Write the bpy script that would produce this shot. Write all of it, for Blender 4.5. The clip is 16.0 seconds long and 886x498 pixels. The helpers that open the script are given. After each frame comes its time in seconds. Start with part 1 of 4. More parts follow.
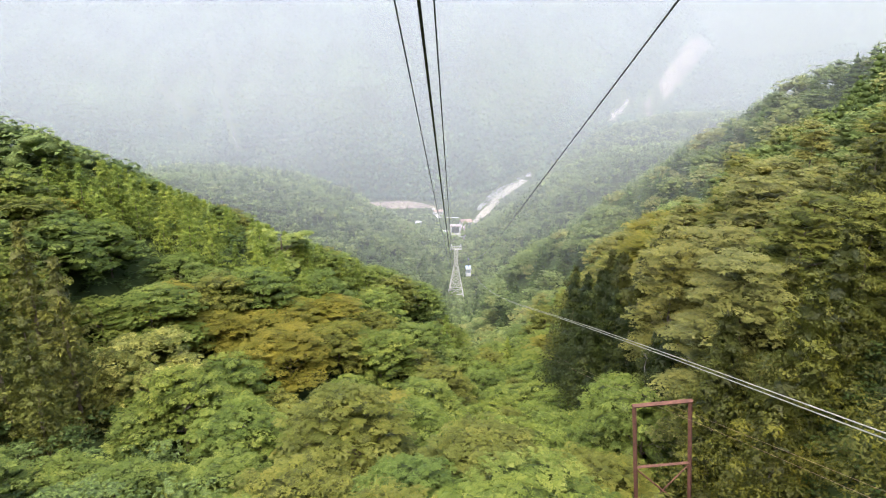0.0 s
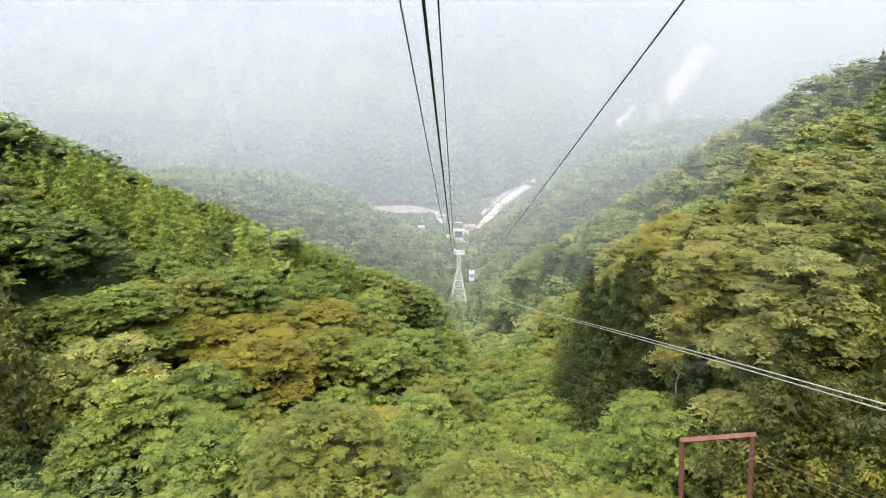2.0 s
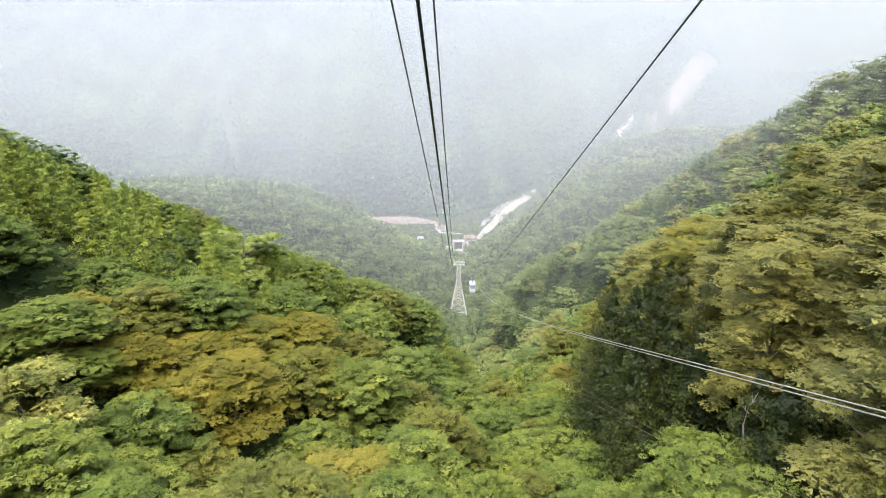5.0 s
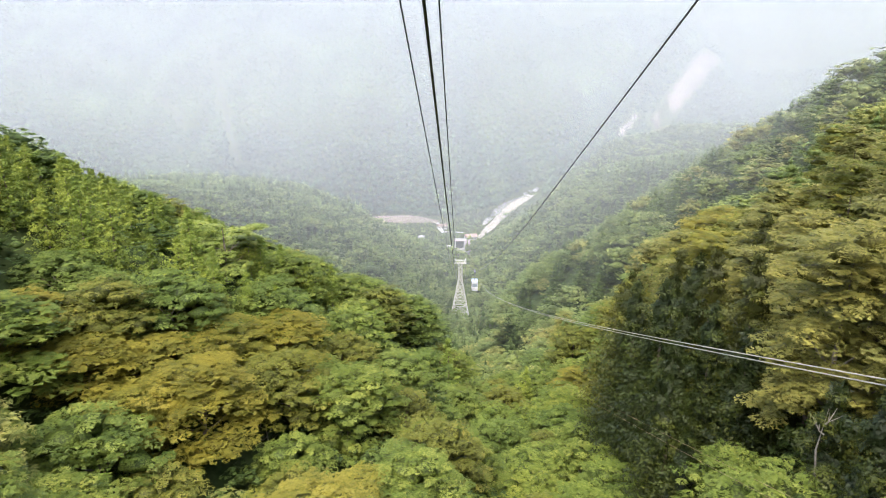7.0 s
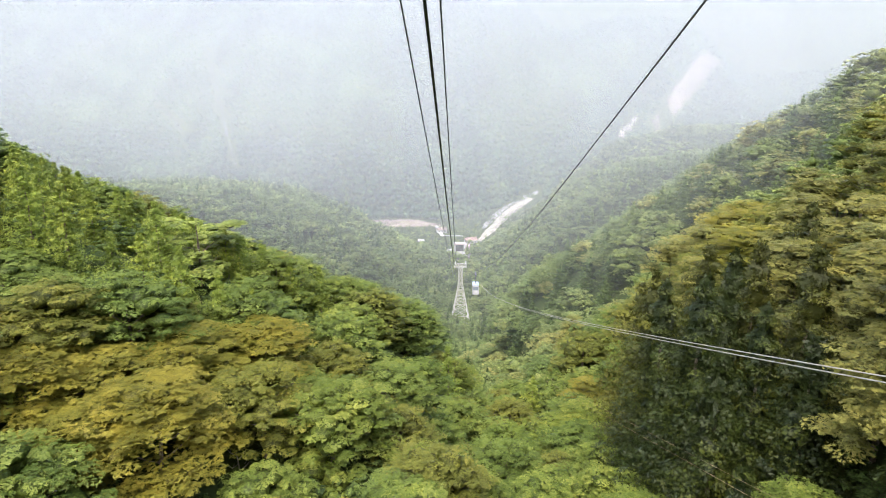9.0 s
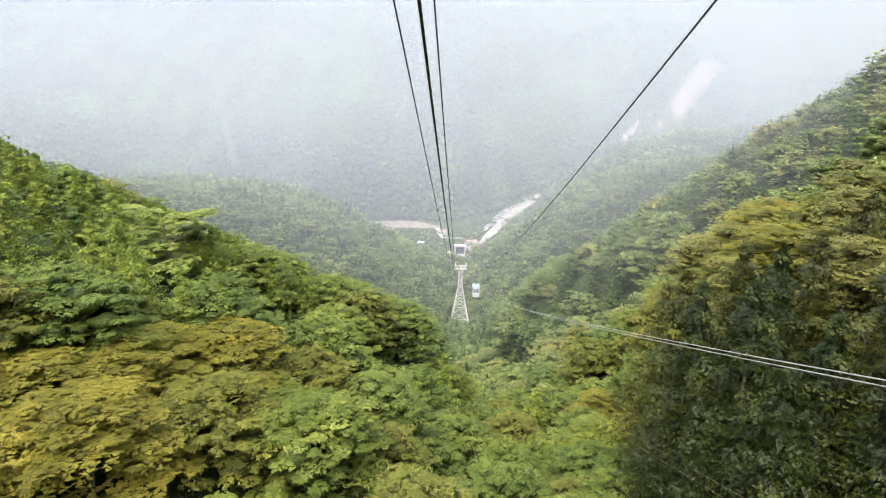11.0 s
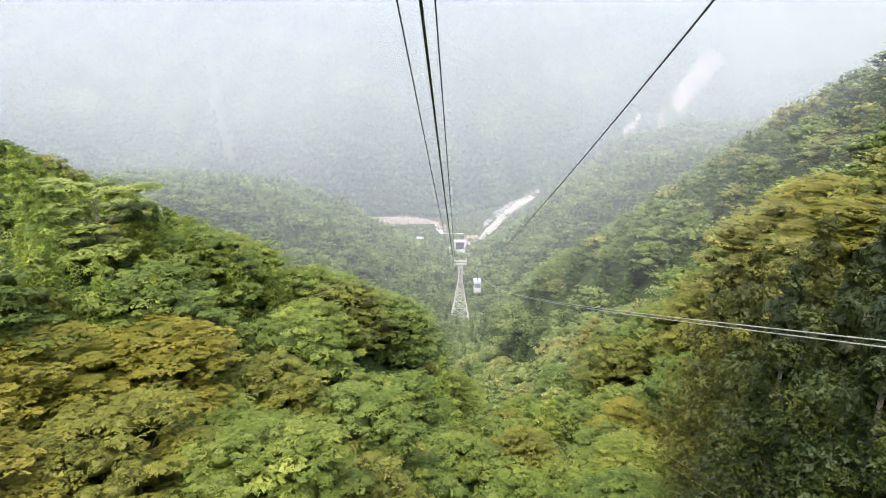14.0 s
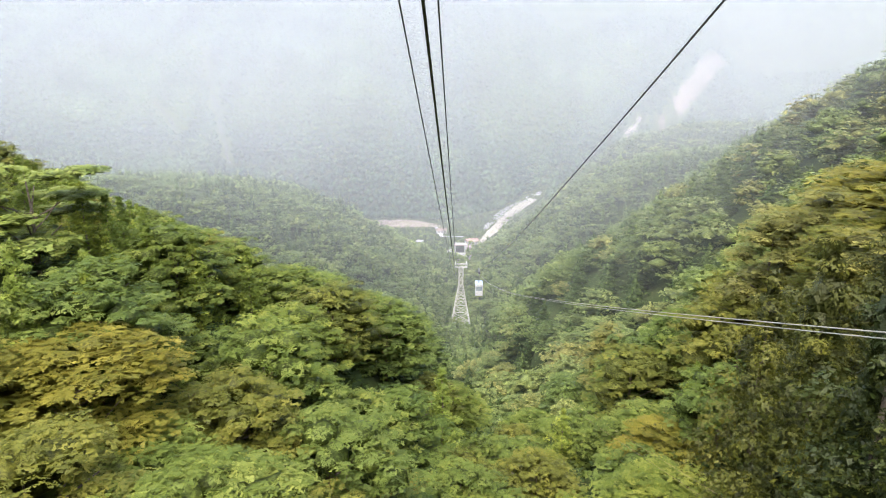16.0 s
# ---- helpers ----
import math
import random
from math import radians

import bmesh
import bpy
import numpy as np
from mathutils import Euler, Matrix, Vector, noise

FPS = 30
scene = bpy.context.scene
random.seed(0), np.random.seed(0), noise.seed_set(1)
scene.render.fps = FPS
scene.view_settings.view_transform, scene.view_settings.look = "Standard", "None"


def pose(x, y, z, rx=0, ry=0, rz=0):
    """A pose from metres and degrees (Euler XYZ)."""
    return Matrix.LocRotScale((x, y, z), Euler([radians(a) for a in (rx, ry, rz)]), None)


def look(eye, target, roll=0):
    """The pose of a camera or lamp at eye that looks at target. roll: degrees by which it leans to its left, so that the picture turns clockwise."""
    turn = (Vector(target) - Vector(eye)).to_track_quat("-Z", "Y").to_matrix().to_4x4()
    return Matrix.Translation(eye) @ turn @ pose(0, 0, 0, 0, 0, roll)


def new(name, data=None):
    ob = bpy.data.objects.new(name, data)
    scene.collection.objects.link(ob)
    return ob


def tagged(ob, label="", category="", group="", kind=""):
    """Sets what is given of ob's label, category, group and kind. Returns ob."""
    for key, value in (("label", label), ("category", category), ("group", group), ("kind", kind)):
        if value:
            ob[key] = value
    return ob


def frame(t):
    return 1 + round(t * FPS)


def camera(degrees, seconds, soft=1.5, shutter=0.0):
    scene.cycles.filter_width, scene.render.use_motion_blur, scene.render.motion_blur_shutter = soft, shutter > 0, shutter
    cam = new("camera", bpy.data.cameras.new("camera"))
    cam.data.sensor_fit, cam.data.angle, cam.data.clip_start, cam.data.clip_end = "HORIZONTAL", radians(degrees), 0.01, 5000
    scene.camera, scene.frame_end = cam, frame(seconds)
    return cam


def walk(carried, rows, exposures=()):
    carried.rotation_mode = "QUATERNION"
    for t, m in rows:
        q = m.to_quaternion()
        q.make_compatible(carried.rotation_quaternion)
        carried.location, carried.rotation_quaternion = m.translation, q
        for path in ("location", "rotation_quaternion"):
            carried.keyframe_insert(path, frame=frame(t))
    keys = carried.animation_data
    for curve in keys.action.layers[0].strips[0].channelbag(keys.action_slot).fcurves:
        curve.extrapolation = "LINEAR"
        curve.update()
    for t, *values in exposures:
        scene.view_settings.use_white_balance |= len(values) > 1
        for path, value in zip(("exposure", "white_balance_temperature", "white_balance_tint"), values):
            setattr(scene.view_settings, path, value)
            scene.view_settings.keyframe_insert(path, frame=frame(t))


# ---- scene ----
cam = camera(70.2, 16.0, soft=1.1)
METRES, EYE, TILT, LEAN, TURN = 80.0, 240.0, -17.0, 0.0, 0.0
ROWS = [
    (0.0, 0.0, 0.0, 0.0, 0.0, 0.0, 0.0),
    (0.5, 0.0004, 0.031, -0.0038, -0.06, -0.46, -0.05),
    (1.0, 0.001, 0.0624, -0.0066, 0.08, -0.61, -0.23),
    (1.5, 0.0018, 0.0941, -0.0094, 0.28, -0.03, -0.45),
    (2.0, 0.0026, 0.126, -0.0113, 0.28, 0.51, -0.56),
    (2.5, 0.0033, 0.1576, -0.0131, 0.25, 0.9, -0.58),
    (3.0, 0.0041, 0.1898, -0.0145, 0.37, 1.24, -0.47),
    (3.5, 0.0046, 0.2215, -0.0165, 0.43, 1.26, -0.34),
    (4.0, 0.0054, 0.2535, -0.0179, 0.26, 1.31, -0.25),
    (6.5, 0.0073, 0.41, -0.0301, 0.33, 1.97, -0.51),
    (7.0, 0.0081, 0.4409, -0.0332, 0.39, 1.6, -0.31),
    (7.5, 0.0083, 0.4718, -0.0356, 0.41, 1.44, -0.06),
    (8.0, 0.0089, 0.5028, -0.0376, 0.37, 1.4, 0.01),
    (8.5, 0.0095, 0.5342, -0.0391, 0.43, 1.56, 0.12),
    (9.0, 0.0098, 0.5649, -0.0406, 0.39, 2.0, 0.05),
    (11.5, 0.0143, 0.7195, -0.0496, 0.4, 2.25, -0.79),
    (12.0, 0.0149, 0.7504, -0.0517, 0.33, 2.15, -0.59),
    (12.5, 0.0155, 0.7812, -0.0539, 0.51, 2.31, -0.6),
    (13.0, 0.0159, 0.8123, -0.056, 0.39, 2.22, -0.44),
    (13.5, 0.0163, 0.8435, -0.058, 0.3, 2.14, -0.32),
    (14.0, 0.0166, 0.8744, -0.0603, 0.38, 1.98, -0.38),
    (14.5, 0.0166, 0.9056, -0.0619, 0.27, 1.81, -0.36),
    (15.0, 0.0173, 0.9361, -0.0634, 0.39, 1.96, -0.36),
    (15.5, 0.0176, 0.9669, -0.0653, 0.18, 2.14, -0.25),
    (16.0, 0.0182, 0.9974, -0.0662, 0.42, 2.33, -0.24),
]
walk(cam, [(t, pose(0, 0, EYE, TILT, LEAN, TURN) @ pose(METRES * x, METRES * y, METRES * z, 90 + pitch, roll, yaw)) for t, x, y, z, yaw, pitch, roll in ROWS],
     exposures=((0, 2.16), (1.2, 2.24), (3.5, 2.29), (6.5, 2.24), (16, 2.24)))

# ---- world, sun ----
scene.cycles.transparent_max_bounces = 24  # leaves and mist let light through many layers
world = bpy.data.worlds.new("overcast_sky")
scene.world = world
world.use_nodes = True
wn = world.node_tree.nodes
sky = wn.new("ShaderNodeTexSky")
sky.sky_type = "NISHITA"
sky.sun_disc = False
sky.sun_elevation = radians(58)
sky.sun_rotation = radians(200)
sky.air_density, sky.dust_density, sky.ozone_density = 1.0, 3.6, 0.7
wn["Background"].inputs["Strength"].default_value = 0.15
world.node_tree.links.new(sky.outputs["Color"], wn["Background"].inputs["Color"])

sun_data = bpy.data.lights.new("sun", "SUN")
sun_data.energy, sun_data.angle, sun_data.color = 1.2, radians(70), (1.0, 0.97, 0.92)
sun = new("sun", sun_data)
sun.matrix_world = look((0, 0, 600), (70, 260, 0))


# ---- materials ----
def material(name):
    m = bpy.data.materials.new(name)
    m.use_nodes = True
    nt = m.node_tree
    nt.nodes.clear()
    out = nt.nodes.new("ShaderNodeOutputMaterial")
    return m, nt, out


def node(nt, kind, **inputs):
    n = nt.nodes.new(kind)
    for key, value in inputs.items():
        n.inputs[key.replace("_", " ")].default_value = value
    return n


def ramp(nt, fac, stops):
    r = nt.nodes.new("ShaderNodeValToRGB")
    e = r.color_ramp.elements
    while len(e) < len(stops):
        e.new(0.5)
    for k, (p, c) in enumerate(stops):
        e[k].position, e[k].color = p, (*c, 1)
    nt.links.new(fac, r.inputs[0])
    return r.outputs[0]


def mixed(nt, fac, a, b, blend="MIX"):
    m = nt.nodes.new("ShaderNodeMix")
    m.data_type, m.blend_type = "RGBA", blend
    for socket, value in ((m.inputs[0], fac), (m.inputs[6], a), (m.inputs[7], b)):
        if isinstance(value, bpy.types.NodeSocket):
            nt.links.new(value, socket)
        elif isinstance(value, (int, float)):
            socket.default_value = value
        else:
            socket.default_value = (*value, 1)
    return m.outputs[2]


def plain(name, colour, colour2, rough=0.7, metal=0.0, scale=3.0, bump=0.2, lo=0.35, hi=0.65):
    """A surface with two scales of variation between two colours."""
    m, nt, out = material(name)
    tc = nt.nodes.new("ShaderNodeTexCoord")
    n1 = node(nt, "ShaderNodeTexNoise", Scale=scale, Detail=6.0, Roughness=0.65)
    n2 = node(nt, "ShaderNodeTexNoise", Scale=scale * 9, Detail=4.0)
    for n in (n1, n2):
        nt.links.new(tc.outputs["Object"], n.inputs["Vector"])
    big = ramp(nt, n1.outputs["Fac"], [(lo, colour), (hi, colour2)])
    fine = ramp(nt, n2.outputs["Fac"], [(0.3, (0.75, 0.75, 0.75)), (0.7, (1.1, 1.1, 1.1))])
    col = mixed(nt, 1.0, big, fine, "MULTIPLY")
    b = node(nt, "ShaderNodeBsdfPrincipled", Roughness=rough, Metallic=metal)
    b.inputs["Specular IOR Level"].default_value = 0.5 if rough < 0.9 else 0.1
    nt.links.new(col, b.inputs["Base Color"])
    bp = node(nt, "ShaderNodeBump", Strength=bump, Distance=0.05)
    nt.links.new(n2.outputs["Fac"], bp.inputs["Height"])
    nt.links.new(bp.outputs[0], b.inputs["Normal"])
    nt.links.new(b.outputs[0], out.inputs[0])
    return m


def foliage(name, stops, tint=None, translucent=0.42, rough=0.55, patch=0.3, spread=0.5, gain=1.35, torn=0.0, shade_fleck=(4.5, 0.4), blue=0.7):
    """Foliage: colours by tuft, by leaf spray, by tree and by a slow patchy noise; dark flecks paint shaded leaf gaps.
    tint: colour ramp over the per-tree attribute of joined woods.
    """
    m, nt, out = material(name)
    geo = nt.nodes.new("ShaderNodeNewGeometry")
    at = nt.nodes.new("ShaderNodeAttribute")
    at.attribute_name = "tuft"
    leaf = node(nt, "ShaderNodeMath")
    leaf.operation = "MULTIPLY_ADD"
    nt.links.new(geo.outputs["Random Per Island"], leaf.inputs[0])
    leaf.inputs[1].default_value = spread
    tuft = node(nt, "ShaderNodeMath")
    tuft.operation = "MULTIPLY_ADD"
    nt.links.new(at.outputs["Fac"], tuft.inputs[0])
    tuft.inputs[1].default_value, tuft.inputs[2].default_value = 1 - spread, 0.0
    nt.links.new(tuft.outputs[0], leaf.inputs[2])
    if tint:
        tree_tint = nt.nodes.new("ShaderNodeAttribute")
        tree_tint.attribute_name = "tint"
        shade = ramp(nt, leaf.outputs[0], [(0.1, (0.72, 0.74, 0.7)), (0.5, (1.0, 1.0, 1.0)), (0.9, (1.3, 1.26, 1.2))])
        col = mixed(nt, 1.0, ramp(nt, tree_tint.outputs["Fac"], tint), shade, "MULTIPLY")
    else:
        info = nt.nodes.new("ShaderNodeObjectInfo")
        hue = ramp(nt, info.outputs["Random"], [(0.0, (0.88, 0.93, 0.86)), (0.45, (1.0, 1.0, 1.0)), (1.0, (1.1, 1.06, 0.9))])
        col = mixed(nt, 1.0, ramp(nt, leaf.outputs[0], stops), hue, "MULTIPLY")
    n1 = node(nt, "ShaderNodeTexNoise", Scale=patch, Detail=4.0)
    nt.links.new(geo.outputs["Position"], n1.inputs["Vector"])
    patches = ramp(nt, n1.outputs["Fac"], [(0.32, (0.76, 0.8, 0.76)), (0.68, (1.22, 1.17, 1.02))])
    col = mixed(nt, 0.85, col, patches, "MULTIPLY")
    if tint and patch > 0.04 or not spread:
        # Dark flecks paint the shade of gaps between leaves.
        n2 = node(nt, "ShaderNodeTexNoise", Scale=shade_fleck[0], Detail=3.0, Roughness=0.6)
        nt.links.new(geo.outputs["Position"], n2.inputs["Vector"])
        col = mixed(nt, 1.0, col, ramp(nt, n2.outputs["Fac"], [(0.4, (shade_fleck[1], shade_fleck[1], shade_fleck[1])), (0.55, (0.8, 0.8, 0.76)), (0.7, (1.3, 1.3, 1.2))]), "MULTIPLY")
    col = mixed(nt, 1.0, col, (gain * 1.05, gain, gain * blue), "MULTIPLY")
    b = node(nt, "ShaderNodeBsdfPrincipled", Roughness=rough)
    b.inputs["Specular IOR Level"].default_value = 0.2
    t = node(nt, "ShaderNodeBsdfTranslucent")
    mx = node(nt, "ShaderNodeMixShader", Fac=translucent)
    nt.links.new(col, b.inputs["Base Color"])
    nt.links.new(col, t.inputs["Color"])
    nt.links.new(b.outputs[0], mx.inputs[1])
    nt.links.new(t.outputs[0], mx.inputs[2])
    if torn:
        n3 = node(nt, "ShaderNodeTexNoise", Scale=10.0, Detail=1.0, Roughness=0.5)
        nt.links.new(geo.outputs["Position"], n3.inputs["Vector"])
        cut = node(nt, "ShaderNodeMath")
        cut.operation = "GREATER_THAN"
        cut.inputs[1].default_value = torn
        nt.links.new(n3.outputs["Fac"], cut.inputs[0])
        gap = nt.nodes.new("ShaderNodeBsdfTransparent")
        tatter = nt.nodes.new("ShaderNodeMixShader")
        nt.links.new(cut.outputs[0], tatter.inputs[0])
        nt.links.new(mx.outputs[0], tatter.inputs[1])
        nt.links.new(gap.outputs[0], tatter.inputs[2])
        nt.links.new(tatter.outputs[0], out.inputs[0])
    else:
        nt.links.new(mx.outputs[0], out.inputs[0])
    return m


def leaf_pair(name, stops, spread=0.4, shade_fleck=(4.5, 0.4), **more):
    """The leafy inside of a crown, flecked with painted gap shade, and its outer sprays with ragged edges."""
    return foliage(name, stops, spread=0.0, gain=1.19, shade_fleck=shade_fleck, **more), foliage(name + "_spray", stops, spread=spread, gain=1.19, torn=0.54, **more)


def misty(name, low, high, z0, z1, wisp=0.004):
    """Translucent sheet standing in for mist: thin below z0, dense above z1, with slow wisps."""
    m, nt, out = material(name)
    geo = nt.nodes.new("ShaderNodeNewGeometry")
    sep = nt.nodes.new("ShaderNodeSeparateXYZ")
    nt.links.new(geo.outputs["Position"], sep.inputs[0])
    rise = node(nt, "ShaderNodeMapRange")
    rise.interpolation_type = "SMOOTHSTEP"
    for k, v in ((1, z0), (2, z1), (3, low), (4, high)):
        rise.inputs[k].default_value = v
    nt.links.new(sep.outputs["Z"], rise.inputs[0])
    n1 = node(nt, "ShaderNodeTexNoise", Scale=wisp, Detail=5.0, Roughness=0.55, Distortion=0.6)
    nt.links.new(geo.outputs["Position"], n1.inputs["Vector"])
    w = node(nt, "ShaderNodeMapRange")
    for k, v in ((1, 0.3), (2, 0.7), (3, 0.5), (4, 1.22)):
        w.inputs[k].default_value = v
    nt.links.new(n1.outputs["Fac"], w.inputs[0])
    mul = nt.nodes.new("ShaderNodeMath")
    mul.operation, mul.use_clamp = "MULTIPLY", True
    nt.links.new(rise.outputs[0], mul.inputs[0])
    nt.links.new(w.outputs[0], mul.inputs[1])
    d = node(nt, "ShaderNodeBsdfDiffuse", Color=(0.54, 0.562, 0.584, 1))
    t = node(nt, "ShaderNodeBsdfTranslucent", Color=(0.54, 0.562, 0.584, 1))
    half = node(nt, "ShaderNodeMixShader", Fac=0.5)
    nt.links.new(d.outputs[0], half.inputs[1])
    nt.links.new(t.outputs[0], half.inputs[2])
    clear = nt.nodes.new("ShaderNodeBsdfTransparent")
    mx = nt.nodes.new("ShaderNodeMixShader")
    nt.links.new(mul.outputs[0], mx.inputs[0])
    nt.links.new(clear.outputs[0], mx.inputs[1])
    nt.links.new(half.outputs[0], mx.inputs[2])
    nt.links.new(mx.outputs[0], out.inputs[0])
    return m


SOIL = plain("forest_floor", (0.028, 0.045, 0.013), (0.05, 0.062, 0.02), 0.95, scale=0.15, bump=0.6)
BARK = plain("bark", (0.10, 0.075, 0.055), (0.2, 0.17, 0.14), 0.9, scale=2.0, bump=0.6)
RUST = plain("rusty_steel", (0.07, 0.028, 0.018), (0.12, 0.05, 0.033), 0.8, 0.2, scale=2.5)
ROPE_DARK = plain("oiled_steel_rope", (0.012, 0.012, 0.013), (0.03, 0.03, 0.032), 0.5, 0.6, scale=4.0)
ROPE_LIGHT = plain("bright_steel_rope", (0.24, 0.228, 0.19), (0.34, 0.325, 0.28), 0.75, 0.0, scale=4.0)
WIRE = plain("brown_wire", (0.2, 0.13, 0.07), (0.3, 0.21, 0.12), 0.7, scale=3.0)
TOWER_PAINT = plain("pale_tower_paint", (0.36, 0.36, 0.29), (0.46, 0.45, 0.38), 0.5, scale=0.6, bump=0.05)
WHITE = plain("white_wall_paint", (0.36, 0.36, 0.35), (0.46, 0.46, 0.45), 0.6, scale=0.3, bump=0.05)
PINK = plain("faded_red_roof", (0.26, 0.16, 0.13), (0.33, 0.22, 0.19), 0.7, scale=0.4)
ROSE = plain("faded_rose_paint", (0.36, 0.27, 0.26), (0.46, 0.37, 0.36), 0.7, scale=0.4)
BROWN = plain("brown_roof", (0.16, 0.11, 0.09), (0.24, 0.17, 0.14), 0.7, scale=0.4)
DARK = plain("dark_parts_and_bay_shade", (0.03, 0.03, 0.035), (0.06, 0.06, 0.07), 0.4, scale=0.5)
CABIN_BLUE = plain("pale_blue_cabin_paint", (0.3, 0.4, 0.5), (0.38, 0.47, 0.56), 0.3, scale=0.8, bump=0.02)
GLASS_DARK = plain("tinted_window", (0.14, 0.17, 0.19), (0.2, 0.23, 0.25), 0.08, scale=0.5, bump=0.0)
CONCRETE = plain("concrete", (0.4, 0.39, 0.37), (0.52, 0.51, 0.48), 0.85, scale=0.5)
GRAVEL = plain("pale_river_gravel", (0.22, 0.2, 0.16), (0.42, 0.38, 0.31), 0.9, scale=0.1, bump=0.5)
SCREE = plain("landslide_scree", (0.11, 0.09, 0.073), (0.26, 0.216, 0.18), 0.95, scale=0.02, bump=0.5)
FIELD = plain("bare_field_soil", (0.19, 0.15, 0.115), (0.26, 0.215, 0.165), 0.95, scale=0.04)
FALL = plain("pale_rock_gully", (0.06, 0.075, 0.06), (0.22, 0.225, 0.21), 0.9, scale=0.05)

GREEN = leaf_pair("green_leaves", [(0.0, (0.052, 0.08, 0.024)), (0.5, (0.1, 0.14, 0.044)), (1.0, (0.16, 0.2, 0.07))])
# The lightest stop also paints leaf glints into the colour.
BRIGHT = leaf_pair("bright_green_leaves", [(0.0, (0.052, 0.082, 0.022)), (0.5, (0.108, 0.145, 0.04)), (1.0, (0.2, 0.235, 0.08))])
OLIVE = leaf_pair("olive_leaves", [(0.0, (0.058, 0.07, 0.021)), (0.5, (0.112, 0.126, 0.036)), (1.0, (0.17, 0.176, 0.058))])
OCHRE = leaf_pair("yellowing_leaves", [(0.0, (0.078, 0.079, 0.02)), (0.5, (0.15, 0.146, 0.034)), (1.0, (0.225, 0.21, 0.058))])
GOLD = leaf_pair("pale_yellow_leaves", [(0.0, (0.08, 0.084, 0.02)), (0.5, (0.155, 0.15, 0.034)), (1.0, (0.225, 0.21, 0.055))])
RUSSET = leaf_pair("brownish_olive_leaves", [(0.0, (0.08, 0.085, 0.036)), (0.5, (0.148, 0.154, 0.066)), (1.0, (0.215, 0.22, 0.104))])
PALE = leaf_pair("pale_flowering_leaves", [(0.0, (0.06, 0.08, 0.03)), (0.5, (0.16, 0.18, 0.075)), (1.0, (0.38, 0.39, 0.2))])
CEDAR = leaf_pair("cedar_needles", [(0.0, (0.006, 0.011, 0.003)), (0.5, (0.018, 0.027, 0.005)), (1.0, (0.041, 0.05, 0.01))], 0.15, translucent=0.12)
HINOKI = leaf_pair("olive_cypress_needles", [(0.0, (0.03, 0.034, 0.009)), (0.5, (0.066, 0.072, 0.018)), (1.0, (0.12, 0.125, 0.034))], translucent=0.15, shade_fleck=(7.0, 0.5))
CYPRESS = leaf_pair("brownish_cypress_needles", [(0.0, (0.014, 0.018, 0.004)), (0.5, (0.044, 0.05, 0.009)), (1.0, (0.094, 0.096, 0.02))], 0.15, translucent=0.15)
FIR = leaf_pair("fir_needles", [(0.0, (0.075, 0.108, 0.026)), (0.5, (0.148, 0.195, 0.048)), (1.0, (0.225, 0.272, 0.074))], 0.35, (7.0, 0.45), translucent=0.3)
PINE = leaf_pair("pine_needles", [(0.0, (0.07, 0.1, 0.03)), (0.5, (0.12, 0.16, 0.05)), (1.0, (0.18, 0.215, 0.08))], translucent=0.2)
TINTS = [(0.0, (0.02, 0.036, 0.013)), (0.35, (0.046, 0.072, 0.023)), (0.65, (0.09, 0.124, 0.046)), (0.88, (0.12, 0.15, 0.062)), (1.0, (0.15, 0.152, 0.06))]
# The raised gain and blue also paint some haze into these leaves.
WOODS = foliage("mixed_woods", None, tint=TINTS, patch=0.05, gain=2.1, blue=0.85)
VALLEY_TINTS = [(0.0, (0.036, 0.06, 0.024)), (0.4, (0.064, 0.096, 0.036)), (0.75, (0.09, 0.126, 0.05)), (1.0, (0.112, 0.136, 0.058))]
FAR_TINTS = [(0.0, (0.014, 0.04, 0.025)), (0.5, (0.034, 0.078, 0.04)), (1.0, (0.075, 0.13, 0.055))]
VALLEY_WOODS = foliage("valley_woods", None, tint=VALLEY_TINTS, patch=0.03, gain=1.55, blue=0.78)
FAR_WOODS = foliage("mountain_woods", None, tint=FAR_TINTS, patch=0.009, gain=1.15, spread=0.3)



# ---- the lie of the land ----
CT, ST = math.cos(radians(17)), math.sin(radians(17))


def along(u, s, h):
    """A place u to the right, s along and h above the line of sight at the start."""
    return Vector((u, s * CT + h * ST, EYE + h * CT - s * ST))


FLOOR_Y = (-300, 0, 40, 65, 100, 136, 160, 225, 300, 400, 485, 600, 700, 850, 4000)
FLOOR_Z = (345, 216, 200, 188, 176, 164, 155, 119, 91, 61, 42, 22, 10, 0, 0)


def step(a, b, v):
    t = np.clip((v - a) / (b - a), 0, 1)
    return t * t * (3 - 2 * t)


def waves(x, y, size, seed):
    """Smooth noise, about -1 to 1."""
    rng = np.random.RandomState(seed)
    v = np.zeros_like(x, dtype=float)
    for k in range(7):
        a, f, p = rng.uniform(0, 2 * np.pi), rng.uniform(0.6, 1.7) * 2 * np.pi / size, rng.uniform(0, 6.28)
        v += np.sin((x * np.cos(a) + y * np.sin(a)) * f + p)
    return v / 3.2


def foot_of_mountain(x):
    return 1085 + 1.2 * np.clip(x - 10, 0, 150) + 0.35 * np.maximum(x - 160, 0) + 0.1 * np.maximum(-x - 60, 0)


def treetops(x, y):
    """The even slope that the treetops of the left-hand spur reach."""
    return 189 - 0.42 * x - 0.39 * (y - 130)


